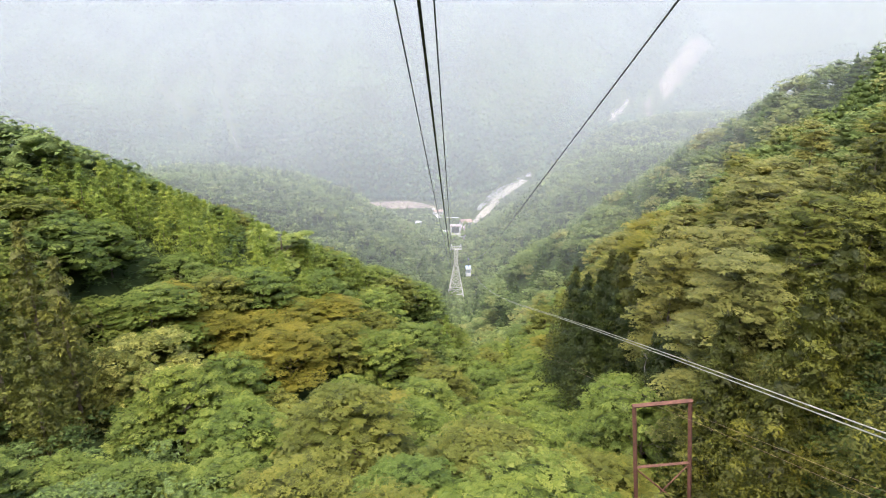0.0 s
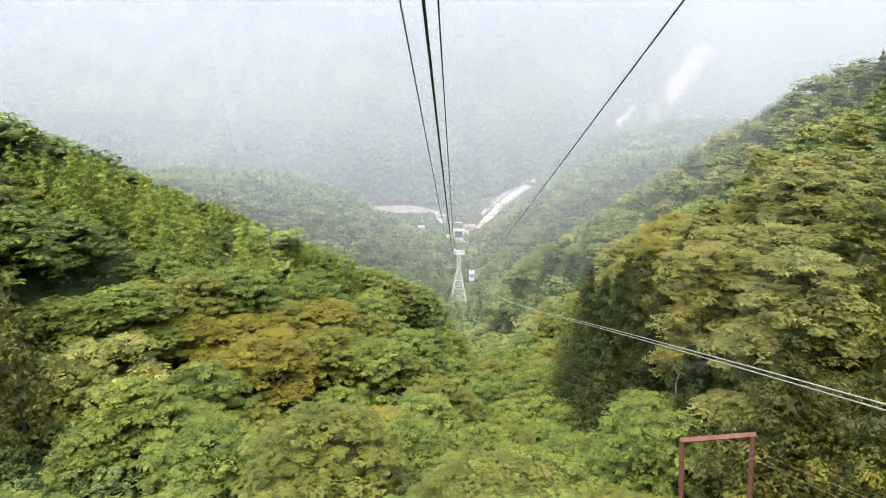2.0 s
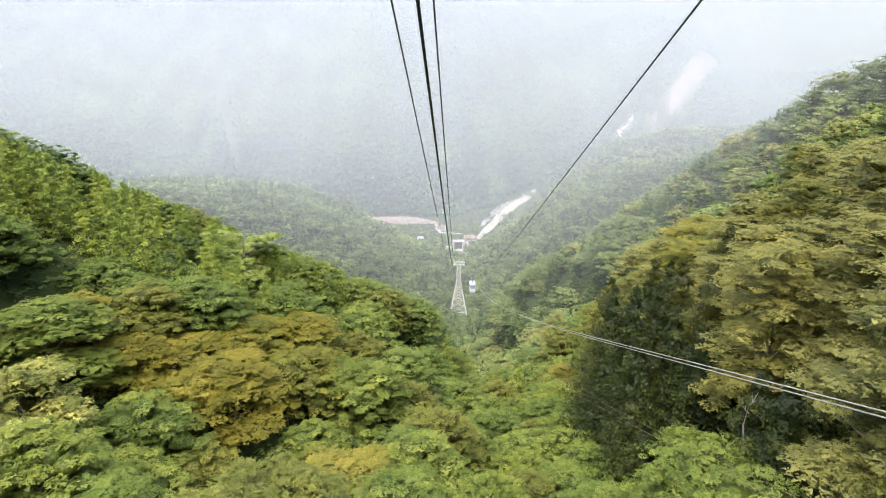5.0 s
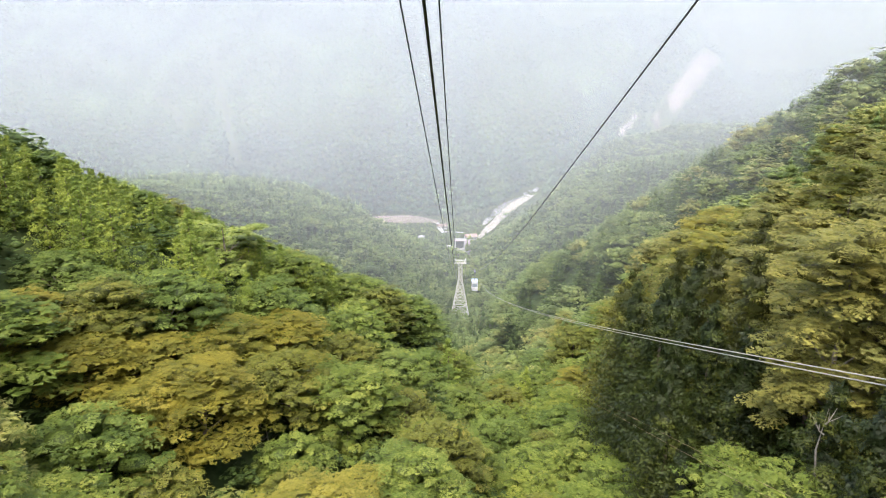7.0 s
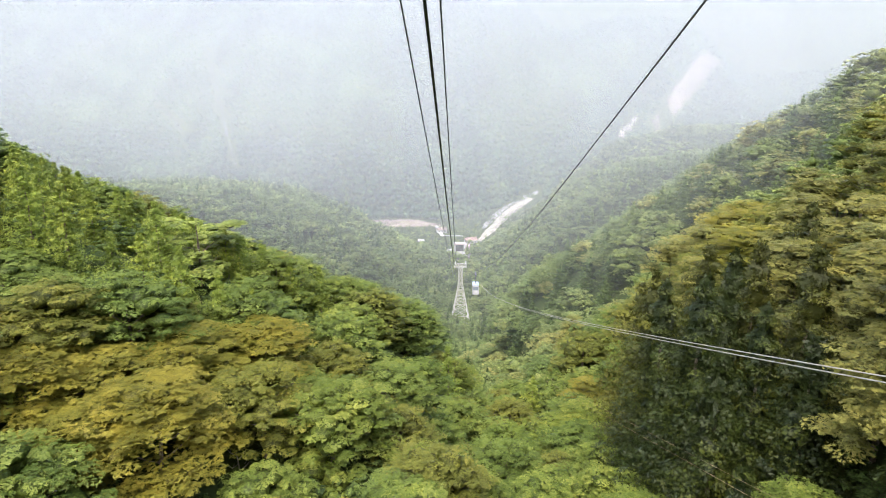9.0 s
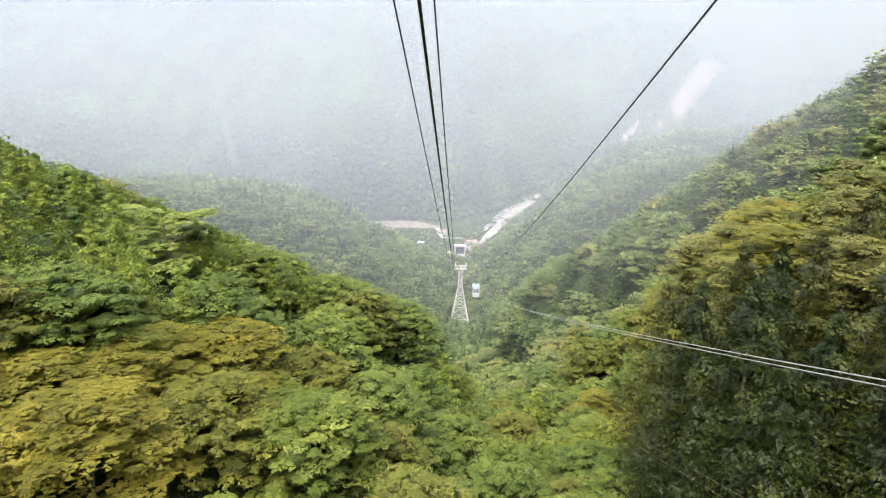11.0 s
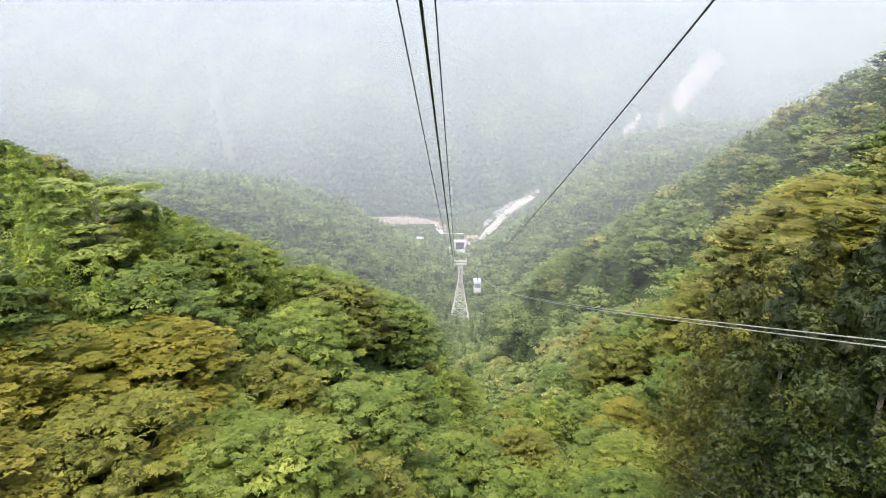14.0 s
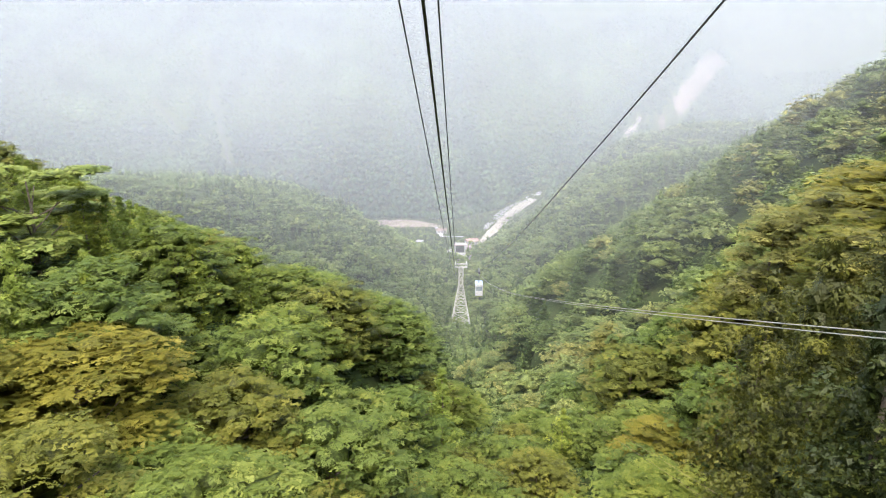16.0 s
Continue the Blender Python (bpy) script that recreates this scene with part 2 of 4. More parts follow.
def ground(x, y):
    x, y = np.asarray(x, float), np.asarray(y, float)
    floor = sum(np.interp(y + o, FLOOR_Y, FLOOR_Z) for o in (-16, -6, 6, 16)) / 4
    dl, dr = np.maximum(13 - x, 0), np.maximum(x - 13, 0)
    kr = 0.75 + 0.2 * step(150, 260, y)
    right = 0.25 * np.minimum(dr, 6) + kr * np.maximum(dr - 6, 0)
    right -= 0.4 * dr * np.exp(-((y - 470) / 38) ** 2)
    right = np.where(right > 76, 76 + 54 * np.tanh((right - 76) / 54), right)
    right *= 1 - step(640, 950 + 0.5 * dr, y)
    kl = 0.1 + 0.25 * step(42, 78, y) + 0.25 * step(78, 130, y) - 0.05 * step(300, 500, y)
    left = 0.3 * np.minimum(dl, 10) + kl * np.maximum(dl - 10, 0)
    left -= 0.5 * dl * np.exp(-((y - 300) / 95) ** 2)
    left += 19 * (1 - np.exp(-dl / 35)) * step(430, 540, y)
    left *= 1 - step(640, 900, y)
    knee, room = np.where(y > 300, 70.0, 25.0), 33.0
    left = np.where(left > knee, knee + room * np.tanh((left - knee) / room), left)
    back = np.maximum(y - foot_of_mountain(x), 0)
    far = 0.66 * back + np.minimum(back / 200, 1) * (50 * np.sin((x + 0.35 * y) / 95 + 0.5 * np.sin(y / 260)) + 11 * np.sin((x - 0.2 * y) / 41 + 0.4 * np.sin(y / 120)) + 3 * waves(x, y, 190, 5))
    left -= 9 * np.exp(-((y - 76) / 22) ** 2) * step(10, 30, dl) * (1 - step(55, 75, dl))
    ridge = np.interp(x - 0.45 * np.clip(y - 850, 0, None), (60, 85, 155, 215, 290, 400, 600), (0, 20, 92, 138, 155, 158, 140))
    right = np.maximum(right, ridge * step(640, 850, y) * (1 - step(890, 1060, y)))
    rough = 1.2 * waves(x, y, 40, 8) * step(20, 60, np.abs(x - 13)) * (1 - step(700, 850, y))
    late = np.clip(x + 45, 0, 60)
    spur = step(104 + 0.68 * late, 122 + 0.62 * late, y) * (1 - step(164, 184, y)) * step(4, 22, dl) * (1 - step(110, 140, dl))
    bank = step(220, 300, y) * (1 - step(400, 460, y)) * step(8, 25, dr) * (1 - step(110, 160, dr))
    z = floor + left + right + np.maximum(far, 0)
    z = z * (1 - spur) + (treetops(x, y) - 9) * spur
    return z * (1 - bank) + (128 + 0.7 * (x - 33) - 0.39 * (y - 300)) * bank + rough


# bare strips in the woods: middle line and widths
BARE = {
    "river_bed": ([(45, 900), (60, 960), (90, 1060), (130, 1180), (165, 1255)], [8, 13, 19, 20, 12]),
    "boulder_bank": ([(57, 1000), (72, 1055), (95, 1130), (119, 1190), (157, 1262), (184, 1290)], [5, 12, 16, 17, 12, 6]),
    "upper_river": ([(386, 1467), (425, 1560), (444, 1603), (474, 1655)], [8, 13, 17, 9]),
    "landslide": ([(500, 1605), (530, 1640), (568, 1674), (632, 1716), (715, 1800)], [24, 38, 44, 46, 30]),
    "gully": ([(-560, 1587), (-550, 1568), (-504, 1461), (-448, 1331), (-410, 1248), (-395, 1220)], [2, 3, 3, 4, 4, 3]),
    "short_gully": ([(-634, 1463), (-591, 1428), (-555, 1391)], [7, 5, 3]),
}


def on_bare_strip(x, y):
    for line, widths in BARE.values():
        for (ax, ay), (bx, by), w in zip(line, line[1:], widths):
            t = min(max(((x - ax) * (bx - ax) + (y - ay) * (by - ay)) / ((bx - ax) ** 2 + (by - ay) ** 2), 0), 1)
            if math.hypot(x - ax - t * (bx - ax), y - ay - t * (by - ay)) < w * 0.5 + (6.5 if y < 1300 else 9):
                return True
    return False


def grid_axis(points):
    """Coordinates from (start, stop, step) stretches."""
    out = []
    for a, b, s in points:
        out += list(np.arange(a, b, s))
    return np.array(out + [points[-1][1]])


def mesh_from(name, verts, faces, mat=None, smooth=False):
    me = bpy.data.meshes.new(name)
    me.from_pydata([tuple(v) for v in verts], [], [tuple(f) for f in faces])
    if mat:
        me.materials.append(mat)
    if smooth:
        me.polygons.foreach_set("use_smooth", [True] * len(me.polygons))
    me.update()
    return me


gx = grid_axis([(-2200, -300, 60), (-300, -120, 12), (-120, 120, 4), (120, 400, 12), (400, 2600, 60)])
gy = grid_axis([(-300, 0, 20), (0, 220, 4), (220, 800, 10), (800, 1300, 20), (1300, 2600, 40)])
GX, GY = np.meshgrid(gx, gy)
GZ = ground(GX, GY)
nx = len(gx)
quads = [(j * nx + i, j * nx + i + 1, (j + 1) * nx + i + 1, (j + 1) * nx + i) for j in range(len(gy) - 1) for i in range(nx - 1)]
land = new("ground", mesh_from("ground", np.stack([GX, GY, GZ], -1).reshape(-1, 3), quads, SOIL, True))
tagged(land, "wooded mountain valley floor and slopes of dark leafy soil", "ground", kind="structure")


# ---- trees ----
def icosphere(level):
    bm = bmesh.new()
    bmesh.ops.create_icosphere(bm, subdivisions=level, radius=1)
    v = np.array([p.co[:] for p in bm.verts])
    f = np.array([[p.index for p in q.verts] for q in bm.faces])
    bm.free()
    return v, f


COARSE, ROUND = icosphere(1), icosphere(2)
PLAIN = (np.array([(1, 0, 0), (0, 1, 0), (-1, 0, 0), (0, -1, 0), (0, 0, 1), (0, 0, -1)], float) * 1.15, np.array([(0, 1, 4), (1, 2, 4), (2, 3, 4), (3, 0, 4), (1, 0, 5), (2, 1, 5), (3, 2, 5), (0, 3, 5)]))


def leaves(rng, c, r, per, size, flat=0.7, spiky=False):
    """Leaf sprays, one triangle each, over the upper side of small tufts: corners, faces and each tuft's shade."""
    n = len(c) * per
    pick = np.repeat(np.arange(len(c)), per)
    d = rng.normal(size=(n, 3))
    d /= np.linalg.norm(d, axis=1)[:, None]
    d[:, 2] = np.where(d[:, 2] < (-0.5 if spiky else -0.15), -d[:, 2], d[:, 2])
    p = c[pick] + d * r[pick] * rng.uniform(0.7, 1.12, (n, 1))
    face = d / r[pick]
    face /= np.linalg.norm(face, axis=1)[:, None]
    if spiky:
        face = face + rng.normal(scale=0.2, size=(n, 3)) + (0, 0, flat)
        out = d * 0.5 + rng.normal(scale=0.6, size=(n, 3))
        out -= face * (np.sum(out * face, 1) / np.sum(face * face, 1))[:, None] * 0.8
    else:
        face = face * 0.7 + rng.normal(scale=0.22, size=(n, 3)) + (0, 0, flat)
        out = np.cross(face, rng.normal(size=(n, 3)))
    out /= np.linalg.norm(out, axis=1)[:, None]
    side = np.cross(out, face)
    side /= np.linalg.norm(side, axis=1)[:, None] + 1e-6
    s = size * rng.uniform(0.65, 1.45, (n, 1))
    w = 0.34 if spiky else 0.42
    v = np.stack([p - out * s * 0.45 + side * s * w, p + out * s * 0.7, p - out * s * 0.45 - side * s * w], 1).reshape(-1, 3)
    shade = np.repeat(rng.uniform(0, 1, len(c))[pick], 3)
    return v, np.arange(n * 3).reshape(-1, 3), shade


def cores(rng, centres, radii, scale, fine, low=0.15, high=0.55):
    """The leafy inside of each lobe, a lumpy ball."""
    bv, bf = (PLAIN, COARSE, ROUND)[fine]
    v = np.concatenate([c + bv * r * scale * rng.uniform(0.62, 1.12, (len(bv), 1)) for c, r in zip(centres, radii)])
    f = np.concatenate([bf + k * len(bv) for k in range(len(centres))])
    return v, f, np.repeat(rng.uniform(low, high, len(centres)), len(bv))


def joined(parts):
    vs, fs, ts, n = [], [], [], 0
    for v, f, t in parts:
        vs.append(v)
        fs.append(f + n)
        ts.append(t)
        n += len(v)
    return np.concatenate(vs), np.concatenate(fs), np.concatenate(ts)


def tufts_on(rng, lobes, radii, each, low, high, flat):
    """Small tufts over the open upper and outer side of each lobe."""
    c, r = [], []
    for k, (m, q) in enumerate(zip(lobes, radii)):
        away = np.array([m[0], m[1], 0.0])
        away /= np.linalg.norm(away) + 0.5
        for j in range(each):
            h, a = 1 - 1.35 * (j + rng.uniform(0.1, 0.9)) / each, k + 2.4 * j + rng.uniform(-0.3, 0.3)
            d = np.array([math.sqrt(max(1 - h * h, 0)) * math.cos(a), math.sqrt(max(1 - h * h, 0)) * math.sin(a), h])
            if d @ away < -0.7:
                continue
            p = m + d * q * 0.92
            inside = ((p - lobes) / radii) ** 2
            if (np.delete(inside.sum(1), k) < 0.62).any():
                continue
            s = rng.uniform(low, high)
            c.append(p)
            r.append((s, s * rng.uniform(0.8, 1.2), s * flat))
    return np.array(c), np.array(r)


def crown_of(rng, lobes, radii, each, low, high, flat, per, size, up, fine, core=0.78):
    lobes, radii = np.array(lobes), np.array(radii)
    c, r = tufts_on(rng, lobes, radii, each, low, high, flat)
    # Cores take darker tuft colours, painting shade inside the crown.
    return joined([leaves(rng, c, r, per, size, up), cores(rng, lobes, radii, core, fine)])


def broad_crown(seed, per, size, lobes=11, each=13, tiers=False, fine=2, low=0.5, high=0.95, core=0.68):
    """A spreading crown, 10 m high, trunk foot at the origin. tiers: flat fans of leaves in layers."""
    rng = np.random.RandomState(seed)
    lean = rng.uniform(-0.7, 0.7, 2)
    m, q = [], []
    for k in range(lobes + lobes // 2):
        if k < lobes:
            f = (k + 0.4) / lobes
            a, d = k * 2.4 + rng.uniform(-0.5, 0.5), 3.3 * math.sqrt(f) * rng.uniform(0.85, 1.12)
            z, s = 8.4 - 3.4 * f ** 1.5 + rng.uniform(-0.8, 0.6), rng.uniform(1.2, 2.2) * (11 / lobes) ** 0.4
        else:
            a, d = k * 2.4 + rng.uniform(-0.6, 0.6), rng.uniform(2.7, 3.6)
            z, s = rng.uniform(2.4, 4.6), rng.uniform(1.3, 1.8)
        m.append((lean[0] + d * math.cos(a), lean[1] + d * math.sin(a), z))
        q.append((s * 1.15, s * 1.15, s * (0.42 if tiers else 0.78)))
    return crown_of(rng, m, q, each, low * (1.2 if tiers else 1), high * (1.25 if tiers else 1), 0.26 if tiers else 0.5, per, size, 1.5 if tiers else 0.7, fine, core * 0.88 if tiers else core)


def tall_crown(seed, per, size, each=12, fine=2):
    """A tall forest tree, 20 m: layered boughs from a third of the height to the top."""
    rng = np.random.RandomState(seed)
    m, q = [], []
    for k in range(22):
        f = k / 21
        a, d = k * 2.4, 3.5 * math.sqrt(1 - 0.86 * f) * rng.uniform(0.6, 1.05)
        m.append((d * math.cos(a), d * math.sin(a), 5.5 + 13.2 * f + rng.uniform(-0.6, 0.6)))
        s = rng.uniform(1.5, 2.3)
        q.append((s, s, s * 0.5))
    return crown_of(rng, m, q, each, 0.6, 1.15, 0.34, per, size, 1.1, fine, 0.62)


def pine_crown(seed, per, size):
    """A red pine: flat needle plates on bare limbs."""
    rng = np.random.RandomState(seed)
    m, q = [], []
    for k in range(17):
        a, f = k * 2.4, (k % 4) / 3
        d = rng.uniform(0.8, 3.9)
        m.append((d * math.cos(a), d * math.sin(a), 4.2 + 1.7 * (k % 4) + rng.uniform(-0.3, 0.3)))
        s = rng.uniform(1.3, 2.1) * (1.1 - 0.3 * f)
        q.append((s, s, s * 0.3))
    return crown_of(rng, m, q, 11, 0.45, 0.8, 0.4, per, size, 0.9, 2, 0.72)


def conifer_crown(seed, per, size, levels=13, ring=7, radius=2.9, fat=1.0, solid=True):
    """A cedar or fir, 16 m: whorls of boughs that end in full, upturned tufts and shrink to the top."""
    rng = np.random.RandomState(seed)
    c, r, m, q = [], [], [], []
    for k in range(levels):
        f = k / (levels - 1)
        z, rad = 16 * (0.09 + 0.85 * f), radius * (1 - f) ** 0.6 + 0.4
        n = max(1, int(round(ring * (1 - f) + 1.4)))
        for j in range(n):
            a, long = 6.283 * j / n + k * 0.9 + rng.uniform(-0.4, 0.4), rng.uniform(0.75, 1.15)
            for d in ((0.45, 0.95) if n > 1 else (0.0,)):
                s = (0.3 + 0.19 * rad) * rng.uniform(0.75, 1.25) * fat
                c.append((rad * d * long * math.cos(a), rad * d * long * math.sin(a), z - 0.22 * rad * d + rng.uniform(-0.3, 0.3)))
                r.append((s, s, s * rng.uniform(0.7, 1.0)))
        m.append((0, 0, z))
        q.append((rad * 0.62, rad * 0.62, 16 / levels * 0.8))
    c, r = np.array(c), np.array(r)
    crown = [leaves(rng, c, r, per, size, 0.25, True)]
    # Inner foliage gets low tuft values: shade put into its colour.
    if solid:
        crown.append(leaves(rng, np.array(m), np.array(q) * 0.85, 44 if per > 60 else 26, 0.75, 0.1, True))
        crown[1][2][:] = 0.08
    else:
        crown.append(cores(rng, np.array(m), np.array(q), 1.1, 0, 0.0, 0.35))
    return joined(crown)


def limb(bm, points, radii, sides=6):
    """A tapered tube through points."""
    rings = []
    for k, p in enumerate(points):
        p = Vector(p)
        ahead = Vector(points[min(k + 1, len(points) - 1)]) - Vector(points[max(k - 1, 0)])
        q = ahead.to_track_quat("Z", "Y")
        rings.append([bm.verts.new(p + q @ Vector((radii[k] * math.cos(6.2832 * j / sides), radii[k] * math.sin(6.2832 * j / sides), 0))) for j in range(sides)])
    for a, b in zip(rings, rings[1:]):
        for j in range(sides):
            bm.faces.new((a[j], a[(j + 1) % sides], b[(j + 1) % sides], b[j]))
    bm.faces.new(list(reversed(rings[0])))
    bm.faces.new(rings[-1])


def mesh_of(name, bm, mat):
    me = bpy.data.meshes.new(name)
    bmesh.ops.recalc_face_normals(bm, faces=bm.faces[:])
    bm.to_mesh(me)
    bm.free()
    me.materials.append(mat)
    return me


def trunk_mesh(seed, height, radius, limbs):
    rng = random.Random(seed)
    bm = bmesh.new()
    limb(bm, [(0, 0, -1.5), (0.1, 0, height * 0.3), (-0.1, 0.1, height * 0.65), (0, 0, height)], [radius, radius * 0.8, radius * 0.5, 0.04])
    for k in range(limbs):
        a, z = k * 2.4 + rng.uniform(-0.3, 0.3), height * rng.uniform(0.3, 0.75)
        d = rng.uniform(1.8, 3.2)
        limb(bm, [(0, 0, z), (d * 0.5 * math.cos(a), d * 0.5 * math.sin(a), z + 0.8), (d * math.cos(a), d * math.sin(a), z + 1.9)], [radius * 0.4, radius * 0.28, 0.03], 5)
    return mesh_of("trunk", bm, BARK)


CROWNS, CROWN_LEAVES = {}, {}


def keep_crown(shape, k, light, crown, trunk):
    CROWNS[shape, k, light] = (crown, trunk)
    # the sprays are the faces before the first core
    apart = crown[1].max(1) - crown[1].min(1) != 2
    CROWN_LEAVES[shape, k, light] = int(np.argmax(apart)) if apart.any() else len(apart)


for light in (0, 1):
    n, size = (0.5, 1.36) if light else (1.0, 1.0)
    for k in range(4):
        keep_crown("broad", k, light, broad_crown(10 + k, int(46 * n), 0.28 * size, 17 + k, 10, fine=1, low=0.42, high=0.85), trunk_mesh(k, 7.6, 0.22, 6))
    for k in range(3):
        keep_crown("tiered", k, light, broad_crown(30 + k, int(54 * n), 0.29 * size, 17 + k, 9, True, 1, 0.45, 0.85), trunk_mesh(20 + k, 7.6, 0.2, 7))
    for k in range(3):
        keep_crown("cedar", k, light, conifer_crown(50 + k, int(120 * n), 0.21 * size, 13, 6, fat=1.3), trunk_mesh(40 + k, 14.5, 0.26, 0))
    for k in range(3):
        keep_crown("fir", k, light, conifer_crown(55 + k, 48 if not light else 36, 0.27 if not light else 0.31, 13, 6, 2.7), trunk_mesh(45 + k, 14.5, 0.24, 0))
    for k in range(2):
        keep_crown("tall", k, light, tall_crown(60 + k, int(84 * n), 0.25 * size, fine=1), trunk_mesh(50 + k, 17.5, 0.3, 8))
    keep_crown("pine", 0, light, pine_crown(70, int(50 * n), 0.3 * size), trunk_mesh(60, 9.5, 0.2, 9))
KINDS = {
    "green": ("broad", 4, GREEN, "broad_tree", "green broadleaf tree with a dense rounded crown", 10.0),
    "bright": ("broad", 4, BRIGHT, "broad_tree", "bright yellow-green broadleaf tree with a loose leafy crown", 10.0),
    "olive": ("broad", 4, OLIVE, "broad_tree", "olive-green broadleaf tree turning dull in late summer", 10.0),
    "ochre": ("tiered", 3, OCHRE, "autumn_tree", "broadleaf tree with yellow-ochre early autumn leaves", 10.0),
    "golden": ("tiered", 3, GOLD, "autumn_tree", "broadleaf tree with a full crown turning pale yellow", 10.0),
    "tiered": ("tiered", 3, BRIGHT, "broad_tree", "light green tree with flat tiers of leaves", 10.0),
    "pale": ("broad", 4, PALE, "flowering_tree", "broadleaf tree dusted with pale cream flower clusters", 10.0),
    "russet": ("tall", 2, RUSSET, "broad_tree", "tall broadleaf tree with dull brownish olive leaves", 20.0),
    "tall": ("tall", 2, OLIVE, "broad_tree", "tall olive-green broadleaf tree on the bank", 20.0),
    "cedar": ("cedar", 3, CEDAR, "cedar_tree", "tall dark green cedar with drooping boughs", 16.0),
    "fir": ("fir", 3, FIR, "cedar_tree", "mid-green conifer with short drooping boughs", 16.0),
    "cypress": ("cedar", 3, CYPRESS, "cypress_tree", "tall cypress with brownish green foliage", 16.0),
    "hinoki": ("fir", 3, HINOKI, "cypress_tree", "tall cypress with olive-green foliage", 16.0),
    "pine": ("pine", 1, PINE, "pine_tree", "old pine with flat layered plates of needles", 10.0),
}
MESHES = {}


def tree(kind, x, y, height, wide=1.0, turn=0.0, z=None):
    shape, n, mat, name, label, unit = KINDS[kind]
    k = int(abs(x * 7 + y * 3)) % n
    light = int(y > 118 or not -42 < x < 36)
    (v, f, shade), trunk = CROWNS[shape, k, light]
    if (kind, k, light) not in MESHES:
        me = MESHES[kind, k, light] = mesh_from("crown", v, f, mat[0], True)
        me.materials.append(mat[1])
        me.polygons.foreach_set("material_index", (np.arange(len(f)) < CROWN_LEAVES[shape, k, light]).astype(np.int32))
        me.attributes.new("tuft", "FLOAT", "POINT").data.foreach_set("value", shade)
    root = new(name)
    root.matrix_world = Matrix.Translation((x, y, float(ground(x, y)) if z is None else z)) @ Matrix.Rotation(turn, 4, "Z") @ Matrix.Diagonal((height / unit * wide, height / unit * wide, height / unit, 1))
    new("trunk", trunk).parent = root
    new("crown", MESHES[kind, k, light]).parent = root
    return tagged(root, label, "tree", "trees on the near slopes")


